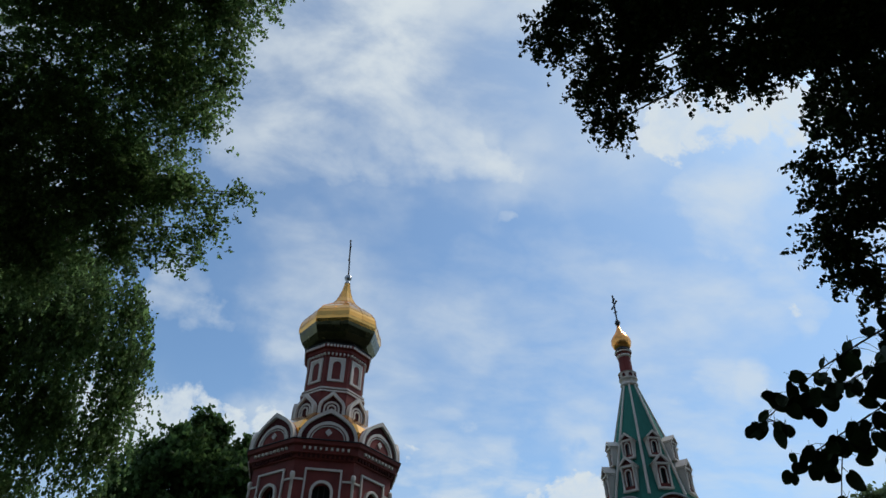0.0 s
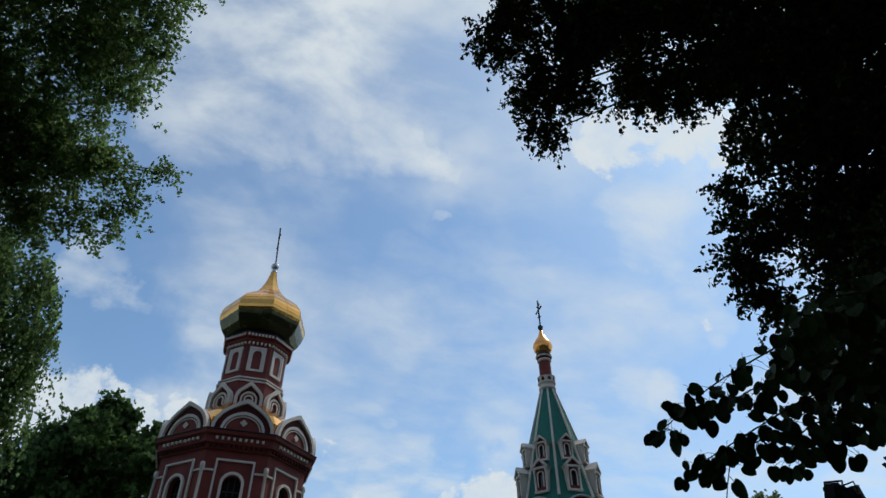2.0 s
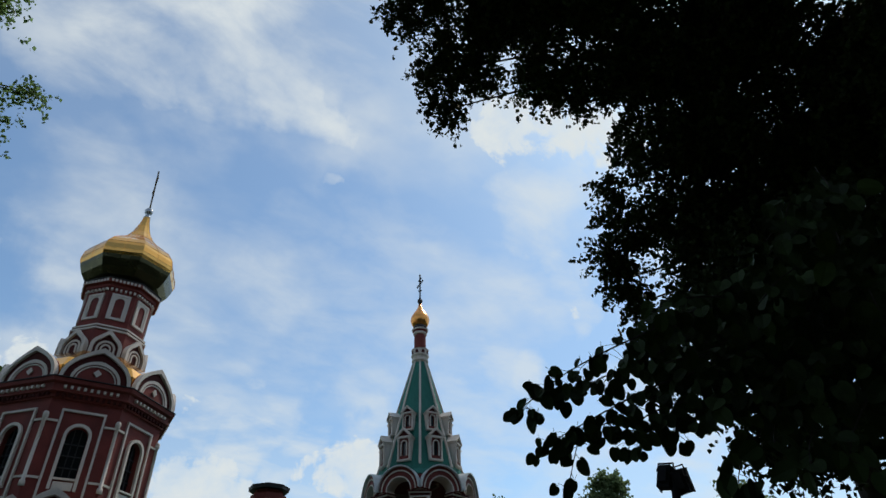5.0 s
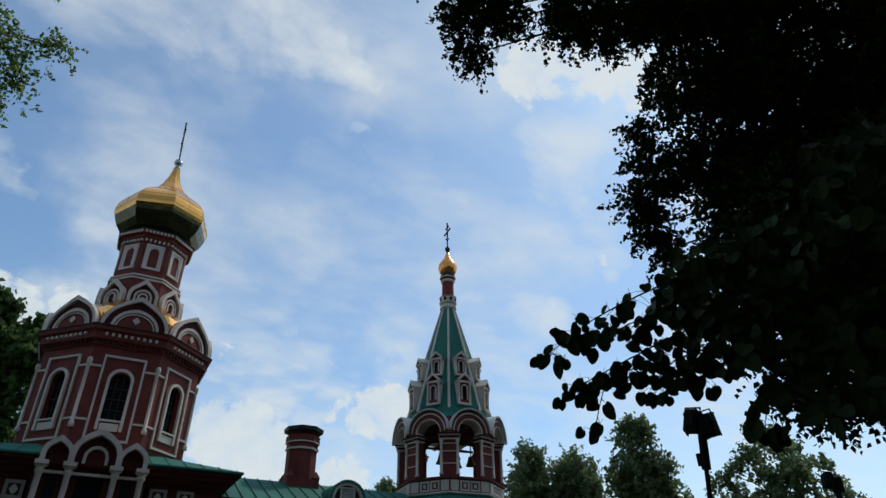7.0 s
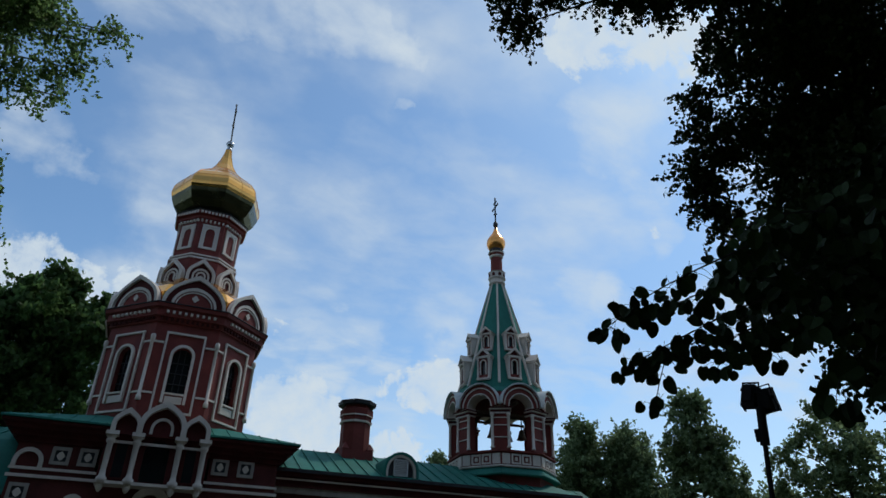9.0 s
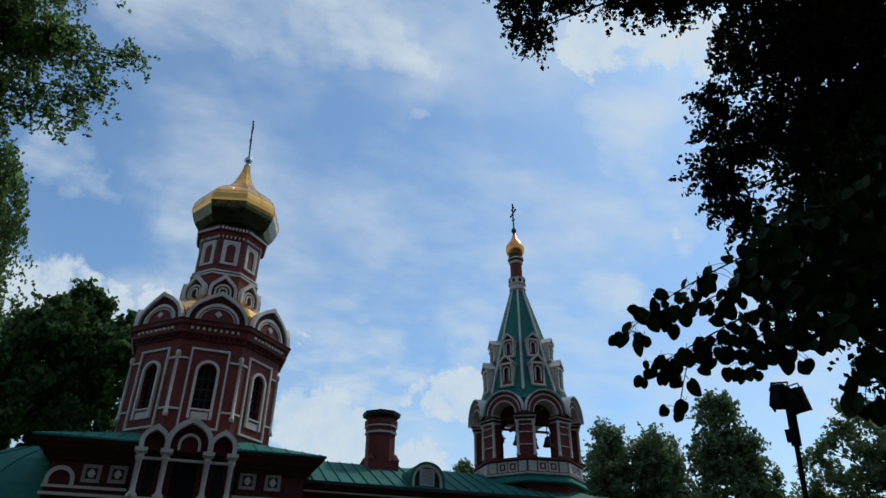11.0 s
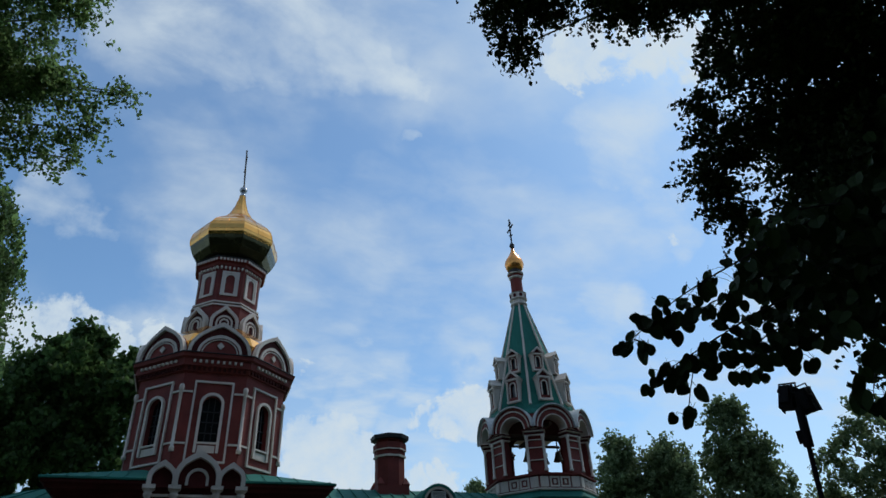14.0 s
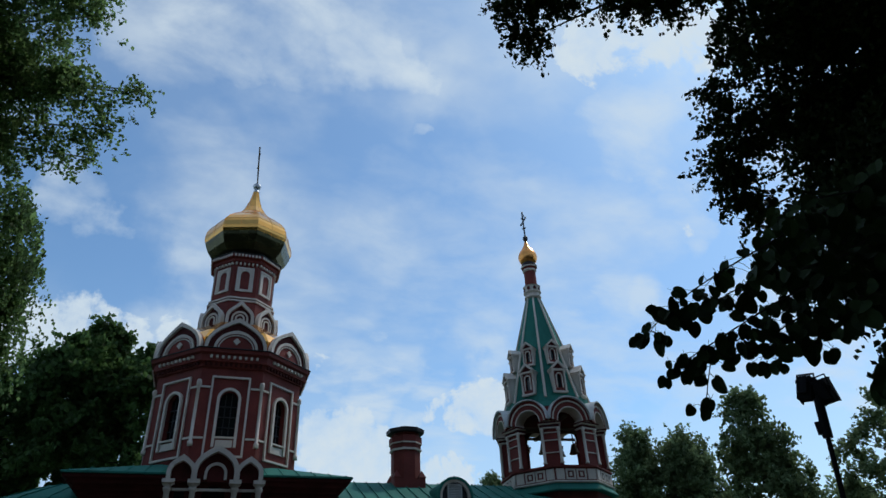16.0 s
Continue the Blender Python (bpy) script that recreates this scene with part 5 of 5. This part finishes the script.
# birches on the other side of the yard
UPPER = [(-22.6, 58.0, 2.4, 12), (-21.3, 54.0, 2.4, 12), (-18.6, 52.2, 1.3, 11.6), (-20.3, 50.5, 2.2, 11.8), (-17.6, 49.4, 1.2, 11.6), (-19.6, 46.6, 1.9, 11.8), (-18.4, 45.4, 1.0, 11.6), (-12.2, 41.4, 0.7, 11.5), (-13.4, 41.0, 1.0, 11.5), (-15.4, 39.6, 1.4, 11.5), (-15.5, 37.4, 1.8, 11.6), (-14.9, 35.2, 1.0, 11.5), (-18.5, 40.5, 2.4, 11.8), (-18.6, 35.4, 2.0, 11.8), (-22.0, 34.5, 2.6, 12.0)]
INNER = [(-24.0, 57.0, 5.5, 12.5), (-24.0, 48.0, 5.0, 12.5), (-24.0, 40.5, 4.5, 12.5), (-31.0, 52.0, 6.5, 13), (-31.0, 42.0, 6.0, 13), (-30.0, 33.5, 5.0, 13), (-38.0, 38.0, 7.0, 13), (-40.0, 50.0, 8.0, 13.5), (-20.0, 64.0, 6.0, 13), (-26.0, 36.5, 3.4, 12.3), (-34.0, 33.0, 5.0, 12.8), (-22.5, 38.5, 3.0, 12.2), (-27.0, 31.5, 3.4, 12.6)]
bc = [(tuple(at(a - 0.5, e, d)), d * math.tan(radians(r)) * 0.85) for a, e, r, d in UPPER] + [(tuple(at(a - 0.5, e, d)), d * math.tan(radians(r)) * 0.95) for a, e, r, d in INNER]
tree("birch_tree", "big birch with a dense dark green crown", (-7.4, 10.6, 0), 15, 0.2, bc, 0.068, 80, 0.16, 9, BIRCHLEAF, BIRCHBARK, down=0.5, core=0.16, fill=64, twigs=(0.45, 0.05, 24, 0.3))
WEEP = [(-18.6, 29.5, 1.9, 17), (-17.8, 26.0, 2.2, 17), (-17.6, 23.0, 2.0, 17), (-18.0, 20.0, 1.9, 17), (-23.0, 27.0, 4.0, 17.5), (-22.5, 21.0, 3.6, 17.5), (-24.5, 15.0, 3.6, 18), (-29.0, 25.0, 5.0, 18), (-30.0, 17.0, 5.0, 18), (-37.0, 22.0, 6.0, 18), (-24.0, 31.0, 3.4, 17.5), (-30.0, 30.0, 4.0, 17.5), (-38.0, 30.0, 5.0, 17.5), (-20.2, 31.5, 1.6, 17)]
wc = [(tuple(at(a, e, d)), d * math.tan(radians(r))) for a, e, r, d in WEEP]
tree("weeping_birch", "weeping birch with hanging dark green strands", (-8.6, 15.8, 0), 12, 0.16, wc, 0.095, 36, 0.14, 11, BIRCHLEAF, BIRCHBARK, down=1.1, core=0.2, fill=45, twigs=(1.0, 0.05, 34, 2.2))

# broad maple behind the church
maple = lobes(-10.0, 16.6, 5.6, 5.0, 38.5, 95, 0.95, 3) + lobes(-14.0, 11.5, 5.0, 3.4, 40.5, 26, 0.9, 4)
tree("maple_tree", "broad full-leaved maple behind the church", (-7.2, 37.5, 0), 15, 0.35, maple, 0.3, 11, 0.34, 9, MAPLELEAF, BARK, down=0.4, core=0.45, fill=5, twigs=(0.8, 0.17, 22, 0.15), limb_step=3)
LOWL = [(-17.0, 9.5, 1.8, 44), (-21.0, 9.5, 2.6, 44), (-26.0, 10.0, 5.0, 44), (-14.0, 9.0, 3.0, 44), (-33.0, 10.0, 6.0, 44)]
tree("lime_thicket", "dark thicket of trees behind the apse", (-14, 41, 0), 12, 0.3, [(tuple(at(a, e, d)), d * math.tan(radians(r))) for a, e, r, d in LOWL], 0.3, 5, 0.4, 7, FARLEAF, BARK, down=0.3, core=0.6, fill=3, twigs=(1.1, 0.25, 16, 0.2))

# trees beyond the porch
FAR_ROWS = [
    ("dense_tree", "dark dense tree behind the porch", 35.2, 8.4, 2.3, 4.6, 56, 34, 1.0, 21, 12, 3, 1.0, -0.6),
    ("dense_tree", "dark rounded tree in the row beyond the porch", 39.0, 8.2, 2.4, 4.6, 57, 36, 1.0, 22, 12, 3, 1.0, -0.6),
    ("tall_maple", "tall full-leaved maple beyond the porch", 44.4, 9.3, 2.7, 5.9, 52, 40, 0.95, 23, 9, 2, 0.8, 0.15),
    ("open_maple", "loose-crowned maple at the end of the row", 54.4, 8.0, 4.7, 5.2, 50, 58, 0.85, 24, 6.5, 1, 0.8, 0.1),
    ("small_far_tree", "small tree far behind the roof", 23.0, 10.0, 0.9, 1.3, 70, 12, 0.45, 25, 11, 4, 0.9, -0.3)]
for name, label, az, el, wide, high, dist, n, r, seed, dense, fill, reach, sag in FAR_ROWS:
    b = at(az, 0, dist)
    tree(name, label, (b.x, b.y, 0), 12, 0.22, lobes(az, el, wide, high, dist, int(n * 1.1), r, seed, taper=0.5), 0.27, dense, 0.5, 9, FARLEAF, BARK, down=0.3, core=0.4, fill=fill, twigs=(reach, 0.17, 19, sag), limb_step=4)
HEDGE = [(31 + 2.6 * (i % 14), 5.4 - 3.6 * (i // 14) + 0.7 * math.sin(i * 2.1), 2.4 + 0.4 * math.sin(i * 1.3)) for i in range(28)]
tree("shrub_belt", "dark belt of shrubs below the trees", tuple(at(50, 0, 62) - Vector((0, 0, 1.6))), 5, 0.2, [(tuple(at(a, e, 62)), 62 * math.tan(radians(r))) for a, e, r in HEDGE], 0.36, 6, 0.5, 6, FARLEAF, BARK, limbs=False, core=0.8, fill=14, twigs=(1.0, 0.25, 16, 0.0))

# unseen trees added behind and beside the camera, closing the yard to sky light
for x, y, h in ((-38, 13, 25), (-34, 4, 24), (-27, -3, 25), (-20, -7, 27), (-13, -9, 27), (-6, -9, 28), (1, -9, 27), (8, -9, 28), (15, -8, 27), (22, -6, 26), (29, -2, 25), (36, 3, 25)):
    rows = [((x + rnd.uniform(-3, 3), y + rnd.uniform(-2.0, 2.0), h * f), 3.6) for f in (0.14, 0.27, 0.4, 0.52, 0.64, 0.76, 0.87) for _ in range(2)]
    tree("unseen_tree", "tall dense unseen tree, added to block sky light", (x, y, 0), h, 0.35, rows, 0.6, 8, 0.7, 7, LIMELEAF, BARK, core=1.3, fill=5.6)
